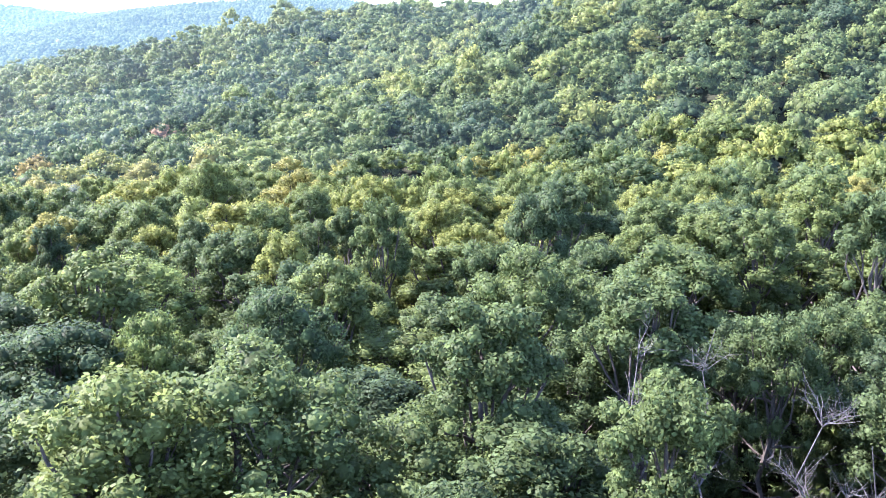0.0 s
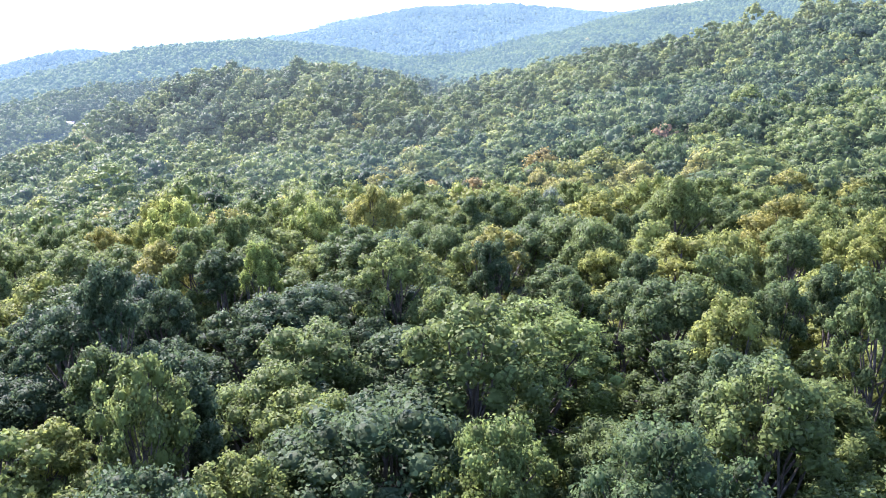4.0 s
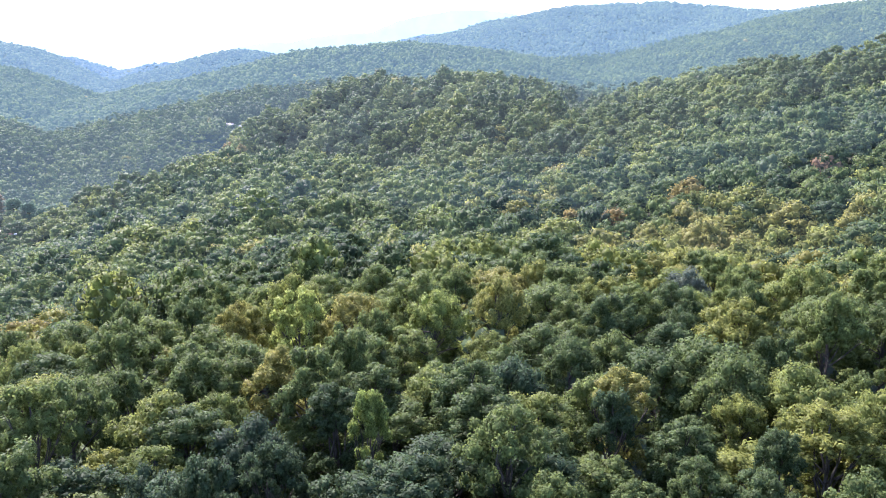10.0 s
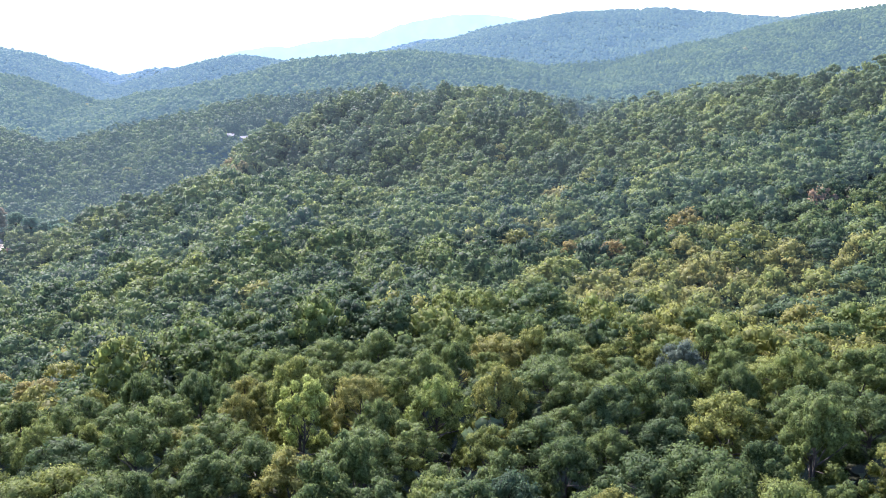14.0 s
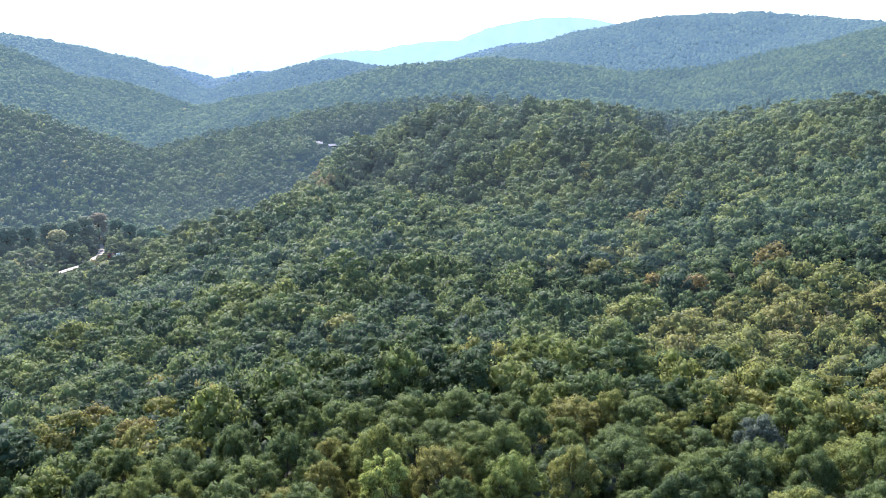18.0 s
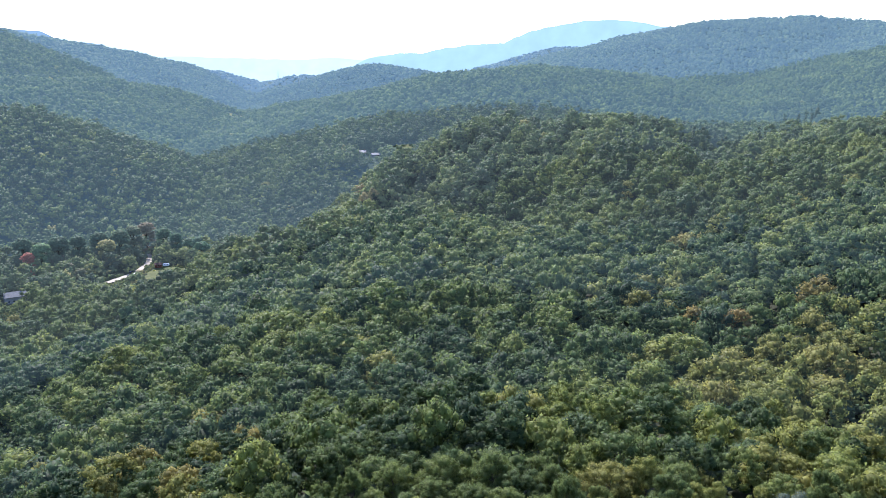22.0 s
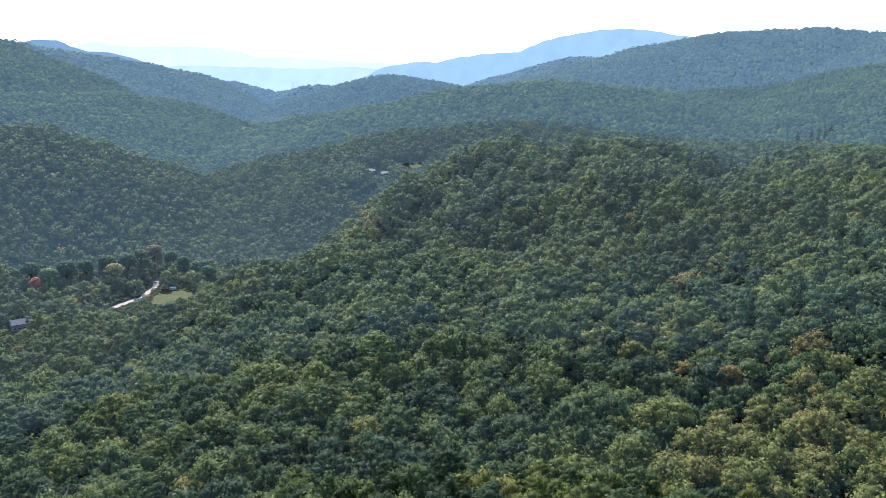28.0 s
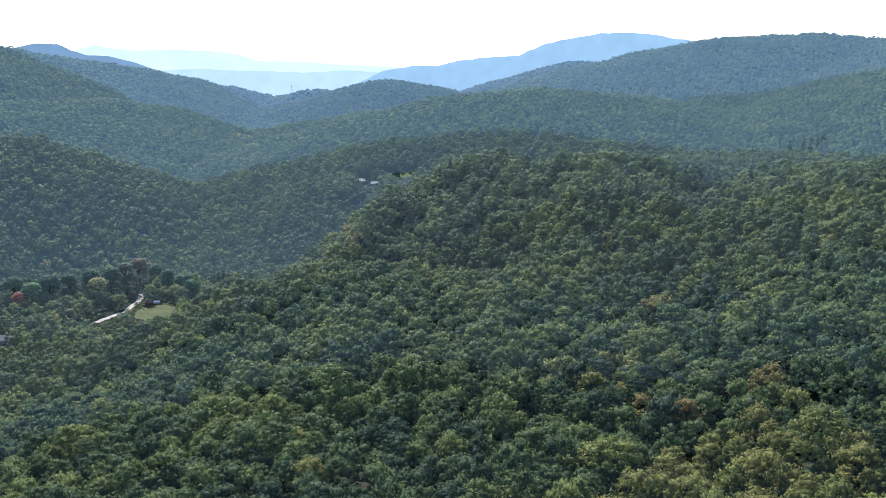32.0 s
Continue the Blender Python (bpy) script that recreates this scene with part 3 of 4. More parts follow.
# bare dead trees in front of the first crowns
for q, (x, y) in enumerate(BARE_AT):
    rng, bm = np.random.default_rng(40 + q), bmesh.new()
    h = (11.4, 10.9, 10.0, 10.6)[q]
    stem = limb(bm, (0, 0, -0.4), (rng.uniform(-0.4, 0.4), rng.uniform(-0.4, 0.4), h), 0.062, 0.01, rng, 8, 6)
    root = new("dead_tree")
    part("trunk", bm, DEADWOOD, root)
    for s in range(14):
        bm = bmesh.new()
        f = rng.uniform(0.5, 0.97)
        at = Vector(stem[int(f * 8)])
        a = rng.uniform(0, 6.28)
        tip = at + Vector((math.cos(a), math.sin(a), rng.uniform(0.5, 1.2))) * rng.uniform(1.0, 2.4) * (1.35 - f)
        tw = limb(bm, at, tip, 0.018, 0.005, rng, 4, 4)
        for _ in range(7):
            start = Vector(tw[int(rng.integers(1, 4))])
            end = start + Vector(rng.normal(0, 0.42, 3)) + Vector((0, 0, 0.3))
            sub_twig = limb(bm, start, end, 0.008, 0.003, rng, 2, 3)
            for _ in range(2):
                limb(bm, sub_twig[1], Vector(sub_twig[1]) + Vector(rng.normal(0, 0.2, 3)) + Vector((0, 0, 0.1)), 0.004, 0.002, rng, 1, 3)
        part("branch", bm, DEADWOOD, root)
    root.location = (x, y, ground_at(x, y))
    tagged(root, "bare grey dead tree with forked twigs", "dead tree", "dead trees")


def stand(name, label, places, kinds, width, hues, mat, seed, kind="stuff", squash=1.0, lift=0.0, jitter=0.34):
    """One wood: many trees, each a turned and scaled copy of one of a few forms, joined."""
    rng = np.random.default_rng(seed)
    x, y = places
    z = canopy(x, y)
    which = rng.integers(0, len(kinds), len(x))
    vs, ns, hs, ts, base = [], [], [], [], 0
    for q, (form, norm, tris) in enumerate(kinds):
        m = which == q
        n = int(m.sum())
        if not n:
            continue
        s = width[m][:, None]
        a = rng.uniform(0, 6.2832, n)
        c, sn = np.cos(a)[:, None], np.sin(a)[:, None]
        fx, fy, fz = form[:, 0][None], form[:, 1][None], form[:, 2][None]
        tall = squash * rng.uniform(0.7, 1.35, (n, 1))
        v = np.stack([x[m][:, None] + s * (fx * c - fy * sn), y[m][:, None] + s * (fx * sn + fy * c),
                      z[m][:, None] + (lift if np.isscalar(lift) else lift[m]) + s * tall * (fz - 1.0) + rng.normal(0, jitter, (n, 1)) * s], -1)
        nx, ny = norm[:, 0][None], norm[:, 1][None]
        ns.append(np.stack([nx * c - ny * sn, nx * sn + ny * c, np.repeat(norm[:, 2][None], n, 0)], -1).reshape(-1, 3))
        vs.append(v.reshape(-1, 3))
        hs.append(np.repeat(hues[m], form.shape[0]))
        ts.append((tris[None] + (np.arange(n) * len(form))[:, None, None] + base).reshape(-1))
        base += n * len(form)
    me = mesh_of(name, np.concatenate(vs), 3, np.concatenate(ts), [mat], True, np.concatenate(hs), np.concatenate(ns))
    return tagged(new(name, me), label, "trees", kind=kind)


def forms(count, lobes, leaves_n, leaf, seed, ball, deep=1.5, soft=0.7, small=1.0, ragged=(0.08, 0.14, 0.2)):
    """Crowns one unit wide in radius, tops at height 1: a lobed mass with small leaf sprays all over it."""
    out = []
    for s in range(count):
        rng = np.random.default_rng(seed + s)
        lob = lobes_of(rng, lobes + s % 3, 1.0, 1.0, 1.0 - deep, small, ragged[s % len(ragged)])
        out.append(leafy_crown(rng, lob, ball, leaves_n, leaf, 0.5, soft, 3))
    return out


def pine_forms(count, leaves_n, leaf, seed):
    """Conifers one unit wide in radius: whorls of drooping clumps that narrow to a blunt tip."""
    out = []
    for s in range(count):
        rng, lob = np.random.default_rng(seed + s), []
        for level in range(7):
            h = level / 6
            reach = 0.72 * (1 - h) ** 0.8
            for q in range(max(1, 5 - level)):
                a = q * 6.28 / max(1, 5 - level) + rng.uniform(0, 1.5) + level
                lob.append((reach * 0.75 * math.cos(a), reach * 0.75 * math.sin(a), -1.1 + 2.5 * h + rng.normal(0, 0.06), 0.2 + 0.3 * (1 - h) * rng.uniform(0.8, 1.2)))
        out.append(leafy_crown(rng, np.array(lob), ICO_COARSE, leaves_n, leaf, 0.5, 0.7, 3, -0.8))
    return out


def low_growth(x, y):
    """How far the trees stay below the rest on the low ground before the lawn and the lane."""
    drop = np.zeros(x.shape)
    for hx, hy, w, reach, fall in ((-121, 632, 16, 0.7, 5.5), (-150, 620, 9, 0.8, 5.5), (-194, 537, 8, 0.93, 4.0), (41, 972, 13, 0.72, 6.0), (84, 985, 14, 0.75, 4.0)):
        s = (x * hx + y * hy) / (hx * hx + hy * hy)
        off = np.abs(x * hy - y * hx) / math.hypot(hx, hy)
        drop = np.maximum(drop, np.where((s > reach) & (s < 1.02) & (off < w), fall, 0))
    return drop


def wood(name, label, ring, step, kinds, mat, seed, low=0.0, high=0.75, kind="stuff", autumn=0.022, size=(0.52, 0.86), keep_out=False, lift=0.0, jitter=0.34):
    x, y = scatter(*ring, step, seed)
    if keep_out:
        m = ~open_ground(x, y)
        x, y = x[m], y[m]
    rng = np.random.default_rng(seed + 1)
    drop = low_growth(x, y)
    w = step * rng.uniform(*size, len(x)) * np.where(drop > 0, 0.6, 1)
    return stand(name, label, (x, y), kinds, w, hues_of(x, y, seed + 2, low, high, autumn), mat, seed + 3, kind, lift=lift - drop[:, None], jitter=jitter)


ROUGH = (np.array([(0, 0, 1), (0.9, 0, 0.4), (0.28, 0.86, 0.4), (-0.73, 0.53, 0.4), (-0.73, -0.53, 0.4), (0.28, -0.86, 0.4), (0.73, 0.53, -0.5), (-0.28, 0.86, -0.5),
                   (-0.9, 0, -0.5), (-0.28, -0.86, -0.5), (0.73, -0.53, -0.5)]),
         np.array([(0, 1, 2), (0, 2, 3), (0, 3, 4), (0, 4, 5), (0, 5, 1), (1, 6, 2), (2, 6, 7), (2, 7, 3), (3, 7, 8), (3, 8, 4), (4, 8, 9), (4, 9, 5), (5, 9, 10),
                   (5, 10, 1), (1, 10, 6)]))
wood("hilltop_wood", "green broadleaf wood on the near hilltop", (117, 165, -40, 110), 6.7, forms(10, 36, 1500, 0.04, 300, ICO_COARSE, 1.8, 0.5, 0.64, (0.16, 0.26, 0.34)),
     LEAF_HILLTOP, 21, 0.05, 0.7, size=(0.4, 0.9), keep_out=True, jitter=0.42)
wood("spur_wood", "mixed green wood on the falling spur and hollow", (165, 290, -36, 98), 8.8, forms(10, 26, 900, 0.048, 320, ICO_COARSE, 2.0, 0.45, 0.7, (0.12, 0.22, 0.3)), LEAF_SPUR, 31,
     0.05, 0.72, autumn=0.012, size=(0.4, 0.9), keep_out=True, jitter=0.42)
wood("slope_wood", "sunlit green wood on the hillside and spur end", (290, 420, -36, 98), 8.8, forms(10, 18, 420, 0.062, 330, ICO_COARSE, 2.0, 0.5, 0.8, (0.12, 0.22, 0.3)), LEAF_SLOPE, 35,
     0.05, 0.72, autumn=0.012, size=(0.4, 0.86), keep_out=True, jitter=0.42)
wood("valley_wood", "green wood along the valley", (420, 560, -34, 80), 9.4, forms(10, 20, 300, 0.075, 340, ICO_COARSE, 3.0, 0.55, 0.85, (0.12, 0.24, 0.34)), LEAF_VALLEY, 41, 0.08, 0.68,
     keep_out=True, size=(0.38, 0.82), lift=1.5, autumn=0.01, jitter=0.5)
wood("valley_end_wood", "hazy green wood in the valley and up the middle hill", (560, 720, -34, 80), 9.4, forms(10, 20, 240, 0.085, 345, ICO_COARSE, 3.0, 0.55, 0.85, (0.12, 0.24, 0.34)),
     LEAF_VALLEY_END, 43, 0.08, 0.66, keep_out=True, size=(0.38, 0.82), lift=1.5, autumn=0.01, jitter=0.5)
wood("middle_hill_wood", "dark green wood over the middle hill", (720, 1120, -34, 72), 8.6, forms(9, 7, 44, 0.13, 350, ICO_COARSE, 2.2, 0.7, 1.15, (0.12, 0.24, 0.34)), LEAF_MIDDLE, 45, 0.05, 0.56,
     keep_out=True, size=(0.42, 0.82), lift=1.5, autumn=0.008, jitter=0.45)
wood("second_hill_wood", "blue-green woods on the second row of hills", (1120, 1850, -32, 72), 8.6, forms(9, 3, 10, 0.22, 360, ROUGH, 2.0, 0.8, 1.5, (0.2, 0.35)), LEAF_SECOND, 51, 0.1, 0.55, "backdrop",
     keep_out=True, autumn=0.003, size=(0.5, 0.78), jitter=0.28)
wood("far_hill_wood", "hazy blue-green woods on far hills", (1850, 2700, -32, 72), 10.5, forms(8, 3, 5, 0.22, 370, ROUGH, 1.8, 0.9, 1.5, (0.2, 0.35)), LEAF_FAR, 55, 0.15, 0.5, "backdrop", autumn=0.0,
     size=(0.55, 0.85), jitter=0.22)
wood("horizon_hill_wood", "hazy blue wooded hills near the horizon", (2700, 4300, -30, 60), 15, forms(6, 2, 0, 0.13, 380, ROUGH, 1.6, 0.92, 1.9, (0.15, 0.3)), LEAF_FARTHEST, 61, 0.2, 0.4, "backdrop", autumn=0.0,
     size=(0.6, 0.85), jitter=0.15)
ux, uy = scatter(4, 66, -40, 180, 3.2, 81)
m = before_way(ux, uy)
ux, uy = ux[m], uy[m]
stand("undergrowth", "dark green understorey saplings below the crowns", (ux, uy), forms(4, 8, 200, 0.1, 390, ICO_COARSE), np.random.default_rng(82).uniform(1.4, 2.3, len(ux)),
      np.random.default_rng(83).uniform(0.05, 0.5, len(ux)), LEAF_HILLTOP, 84, lift=-6.8)

ux, uy = scatter(60, 430, -40, 100, 7.0, 85)
m = ~open_ground(ux, uy)
ux, uy = ux[m], uy[m]
stand("understorey", "shaded dark green undergrowth between the tall trees", (ux, uy), forms(5, 7, 40, 0.17, 395, ROUGH), np.random.default_rng(86).uniform(2.4, 3.6, len(ux)),
      np.random.default_rng(87).uniform(0.0, 0.4, len(ux)), LEAF_SPUR, 88, lift=-5.2)

for name, ring, mat, seed in (("valley_understorey", (425, 725, -34, 80), LEAF_VALLEY, 91), ("hill_understorey", (725, 1125, -34, 72), LEAF_MIDDLE, 95)):
    ux, uy = scatter(*ring, 8.5, seed)
    m = ~open_ground(ux, uy)
    ux, uy = ux[m], uy[m]
    stand(name, "shaded undergrowth filling the wood below its crowns", (ux, uy), forms(4, 7, 24, 0.22, 396, ROUGH), np.random.default_rng(seed + 1).uniform(3.6, 5.2, len(ux)),
          np.random.default_rng(seed + 2).uniform(0.0, 0.2, len(ux)), mat, seed + 3, lift=-5.6 - low_growth(ux, uy)[:, None] * 0.6)
# low shrubs on the open ground beside the drive, the lawn and the house
ux, uy = scatter(520, 730, -24, -6, 3.0, 97)
verge = open_ground(ux, uy) & (along(ux, uy, [(px, py, 0) for px, py in ROAD])[0] > 2.6) & (along(ux, uy, [(px, py, 0) for px, py in LOT_ROAD])[0] > 2.6)
verge &= (((ux + 121) / 14.5) ** 2 + ((uy - 632) / 22.5) ** 2 > 1) & (np.hypot(ux + 192, uy - 536) > 8)
ux, uy = ux[verge], uy[verge]
stand("shrubs", "low green shrubs beside the drive and lawn", (ux, uy), forms(4, 8, 40, 0.15, 398, ROUGH), np.random.default_rng(98).uniform(1.3, 2.3, len(ux)),
      np.random.default_rng(99).uniform(0.2, 0.85, len(ux)), LEAF_VALLEY, 100, lift=-9.2)
sx, sy = np.array([(626, 1095), (611, 1088), (640, 1108), (655, 1118), (598, 1100)]).T.astype(float)
stand("tall_pine_clump", "tall dark pine clump on the second slope", (sx, sy), pine_forms(3, 200, 0.16, 410), np.array([9.5, 7.5, 8.0, 6.5, 6.0]), np.full(5, 0.02), LEAF_MIDDLE, 74,
      squash=1.3, lift=4.0)

# the wood goes on behind the way
bx, by = scatter(14, 165, -181, 181, 7.2, 101)
bearing, far_off = np.degrees(np.arctan2(bx, by)), np.hypot(bx, by)
planted = (bearing > -40) & ((far_off < 62) & before_way(bx, by) | (far_off >= 58) & (bearing < 110))
m = ~planted & (np.hypot(bx + 12, by + 9) > 9)
bx, by = bx[m], by[m]
stand("hilltop_wood_behind", "green broadleaf wood behind the hilltop", (bx, by), forms(5, 14, 220, 0.08, 420, ICO_COARSE, 1.8), 7.2 * np.random.default_rng(102).uniform(0.5, 0.8, len(bx)),
      hues_of(bx, by, 103), LEAF_HILLTOP, 104, lift=-1.5)
bx, by = scatter(165, 520, -181, 181, 12.5, 105)
bearing = np.degrees(np.arctan2(bx, by))
m = (bearing < -36) | (bearing > 98)
bx, by = bx[m], by[m]
stand("slope_wood_behind", "green wood on the slopes behind", (bx, by), forms(5, 8, 30, 0.13, 430, ICO_COARSE, 1.8, small=1.2), 12.5 * np.random.default_rng(106).uniform(0.55, 0.85, len(bx)),
      hues_of(bx, by, 107), LEAF_SPUR, 108)

# dark pines standing above the broadleaf crowns
px, py = scatter(520, 900, 5, 52, 14, 71)
prng = np.random.default_rng(72)
clumps = (along(px, py, CRESTS["middle_hill"][2])[0] < 120) & (waves(px, py, 120, 17) > 0.42) & (prng.uniform(size=len(px)) < 0.7)
for name, m, mat in (("pine_group", clumps & (np.hypot(px, py) < 720), LEAF_VALLEY_END), ("far_pine_group", clumps & (np.hypot(px, py) >= 720), LEAF_MIDDLE)):
    stand(name, "dark green pines rising above the middle hill", (px[m], py[m]), pine_forms(3, 120, 0.13, 400), prng.uniform(4.2, 6.4, int(m.sum())), np.full(int(m.sum()), 0.01), mat, 73, lift=2.5)

# dark conifer groves along the valley bottom
for name, mat, lift, groves in (("valley_pines", LEAF_VALLEY_END, 1.0, [(-60, 690, 16), (-120, 700, 12), (-85, 712, 14)]),
                                ("far_valley_pines", LEAF_MIDDLE, 1.0, [(62, 1012, 20), (100, 1030, 18), (30, 1000, 12), (-60, 900, 14), (-100, 860, 14), (130, 1060, 22), (2, 836, 17), (-22, 806, 18), (-48, 792, 18), (14, 865, 12)])):
    prng, spots = np.random.default_rng(77), []
    for gx, gy, gr in groves:
        for _ in range(int(gr * gr * 0.055)):
            spots.append((gx + prng.normal(0, gr * 0.55), gy + prng.normal(0, gr * 0.5)))
    gx, gy = np.array(spots).T
    m = ~open_ground(gx, gy)
    gx, gy = gx[m], gy[m]
    stand(name, "dark conifer groves on the shaded valley floor", (gx, gy), pine_forms(4, 130, 0.13, 440), prng.uniform(3.6, 5.6, len(gx)), np.full(len(gx), 0.0), mat, 78, lift=lift)

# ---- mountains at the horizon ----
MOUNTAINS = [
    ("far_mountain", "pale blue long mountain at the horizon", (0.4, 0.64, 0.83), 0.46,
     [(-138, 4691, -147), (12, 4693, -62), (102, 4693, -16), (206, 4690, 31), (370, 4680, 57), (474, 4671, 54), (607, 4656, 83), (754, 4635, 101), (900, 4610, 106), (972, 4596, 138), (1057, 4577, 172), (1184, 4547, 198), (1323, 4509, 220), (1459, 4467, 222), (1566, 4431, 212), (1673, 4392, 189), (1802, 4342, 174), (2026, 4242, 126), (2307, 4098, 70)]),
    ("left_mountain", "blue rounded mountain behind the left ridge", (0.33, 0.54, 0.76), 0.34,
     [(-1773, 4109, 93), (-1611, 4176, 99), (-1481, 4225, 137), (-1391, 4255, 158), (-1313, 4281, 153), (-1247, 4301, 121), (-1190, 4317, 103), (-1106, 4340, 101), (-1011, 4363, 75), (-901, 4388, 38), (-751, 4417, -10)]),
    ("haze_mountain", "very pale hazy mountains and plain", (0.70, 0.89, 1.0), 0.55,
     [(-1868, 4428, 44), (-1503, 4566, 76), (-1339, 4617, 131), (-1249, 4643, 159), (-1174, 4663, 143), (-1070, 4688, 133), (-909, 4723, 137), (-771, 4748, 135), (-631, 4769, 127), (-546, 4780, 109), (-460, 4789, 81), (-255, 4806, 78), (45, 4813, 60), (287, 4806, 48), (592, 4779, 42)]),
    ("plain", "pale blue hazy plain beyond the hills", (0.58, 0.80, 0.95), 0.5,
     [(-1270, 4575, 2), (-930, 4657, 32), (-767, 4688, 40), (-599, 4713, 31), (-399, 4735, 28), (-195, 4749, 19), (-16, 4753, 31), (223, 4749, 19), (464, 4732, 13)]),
]
for name, label, colour, glow, line in MOUNTAINS:
    pts = []
    for (x0, y0, z0), (x1, y1, z1) in zip(line, line[1:]):
        for s in range(12):
            f = s / 12
            f2 = f * f * (3 - 2 * f) * 0.4 + f * 0.6
            pts.append((x0 + (x1 - x0) * f, y0 + (y1 - y0) * f, z0 + (z1 - z0) * f2))
    pts = np.array(pts)
    pts[:, 2] += waves(pts[:, 0], pts[:, 1], 90, 8) * 1.6
    rows = []
    for s in range(7):
        f = s / 6
        pull = 1 - 0.05 * f
        drop = (pts[:, 2] + 190) * f ** 0.8
        rows.append(np.stack([pts[:, 0] * pull, pts[:, 1] * pull, pts[:, 2] - drop], -1))
    back = rows[0] * np.array([1.015, 1.015, 1.0])
    back[:, 2] = -190
    V = np.concatenate([back] + rows)
    m, n = len(rows) + 1, len(pts)
    i, j = np.meshgrid(np.arange(m - 1), np.arange(n - 1), indexing="ij")
    L = np.stack([i * n + j, i * n + j + 1, (i + 1) * n + j + 1, (i + 1) * n + j], -1).reshape(-1)
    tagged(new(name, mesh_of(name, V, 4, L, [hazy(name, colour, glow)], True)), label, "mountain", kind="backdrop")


# ---- the valley: roads, lawns, houses and vehicles ----
def draped(name, label, verts_xy, tris, mat, lift, category):
    x, y = np.array([v[0] for v in verts_xy]), np.array([v[1] for v in verts_xy])
    v = np.stack([x, y, ground_z(x, y) + lift], -1)
    return tagged(new(name, mesh_of(name, v, 3, np.array(tris).ravel(), [mat], True)), label, category, kind="structure")


def ribbon(name, label, line, width, mat):
    pts, rng = [], np.random.default_rng(5)
    for (x0, y0), (x1, y1) in zip(line, line[1:]):
        for q in range(8):
            pts.append((x0 + (x1 - x0) * q / 8, y0 + (y1 - y0) * q / 8))
    pts.append(line[-1])
    pts = np.array(pts)
    for _ in range(6):
        pts[1:-1] = (pts[:-2] + pts[1:-1] * 2 + pts[2:]) / 4
    d = np.gradient(pts, axis=0)
    side = np.stack([-d[:, 1], d[:, 0]], 1) / np.linalg.norm(d, axis=1, keepdims=True)
    verts, tris = [], []
    for q, (p, n) in enumerate(zip(pts, side)):
        for f in (-1, -0.35, 0.35, 1):
            verts.append(p + n * width * f * rng.uniform(0.85, 1.15))
        if q:
            for k in range(3):
                a = (q - 1) * 4 + k
                tris += [(a, a + 4, a + 1), (a + 1, a + 4, a + 5)]
    return draped(name, label, verts, tris, mat, 0.25, "road")


ribbon("road", "pale gravel drive curving past the lawn", ROAD, 2.2, GRAVEL)
ribbon("lot_road", "grey gravel lane beside the house", LOT_ROAD, 1.6, mottled("grey_gravel", (0.3, 0.29, 0.27), (0.5, 0.48, 0.45), 0.6))
for name, (cx, cy, rx, ry) in LAWNS.items():
    rng = np.random.default_rng(len(name))
    verts, tris = [(cx, cy)], []
    for r in range(1, 7):
        for q in range(28):
            a = q * 6.2832 / 28
            f = r / 6 * (1 + 0.1 * math.sin(3 * a + cx) + 0.06 * math.sin(7 * a))
            verts.append((cx + rx * f * math.cos(a), cy + ry * f * math.sin(a)))
    for q in range(28):
        tris.append((0, 1 + q, 1 + (q + 1) % 28))
        for r in range(5):
            a, b2 = 1 + r * 28 + q, 1 + r * 28 + (q + 1) % 28
            tris += [(a, a + 28, b2), (b2, a + 28, b2 + 28)]
    draped(name, "sunlit mown grass clearing in the wood", verts, tris, GRASS, 0.15, "lawn")

ROOF_GREY = mottled("weathered_roof", (0.09, 0.095, 0.1), (0.17, 0.175, 0.18), 1.2, 0.7)
ROOF_TIN = mottled("bright_tin_roof", (0.1, 0.105, 0.11), (0.18, 0.19, 0.2), 0.8, 0.6, metal=0.1)
SIDING = mottled("pale_siding", (0.26, 0.25, 0.23), (0.38, 0.37, 0.35), 1.5)
RED_BOARD = mottled("red_boards", (0.16, 0.05, 0.035), (0.28, 0.1, 0.07), 1.5)
BRICK = mottled("chimney_brick", (0.2, 0.1, 0.07), (0.34, 0.18, 0.13), 3.0)
DARK_GLASS = mottled("window_glass", (0.02, 0.025, 0.03), (0.04, 0.05, 0.06), 0.5, 0.1, 0.0)
WHITE = mottled("white_paint", (0.7, 0.7, 0.7), (0.82, 0.82, 0.82), 0.8, 0.35, 0.05)
DARK_PAINT = mottled("dark_car_paint", (0.03, 0.035, 0.045), (0.06, 0.065, 0.08), 0.8, 0.3, 0.05)
RUBBER = mottled("rubber", (0.015, 0.015, 0.015), (0.035, 0.035, 0.035), 4.0)
STEEL = mottled("galvanised_steel", (0.35, 0.36, 0.37), (0.5, 0.51, 0.52), 2.0, 0.5, metal=0.6)
YELLOW = mottled("yellow_plastic", (0.6, 0.5, 0.1), (0.75, 0.62, 0.15), 1.0, 0.5)


def put(root, x, y, turn, lift=0.0):
    root.matrix_world = Matrix.Translation((x, y, ground_at(x, y) + lift)) @ Matrix.Rotation(radians(turn), 4, "Z")
    return root


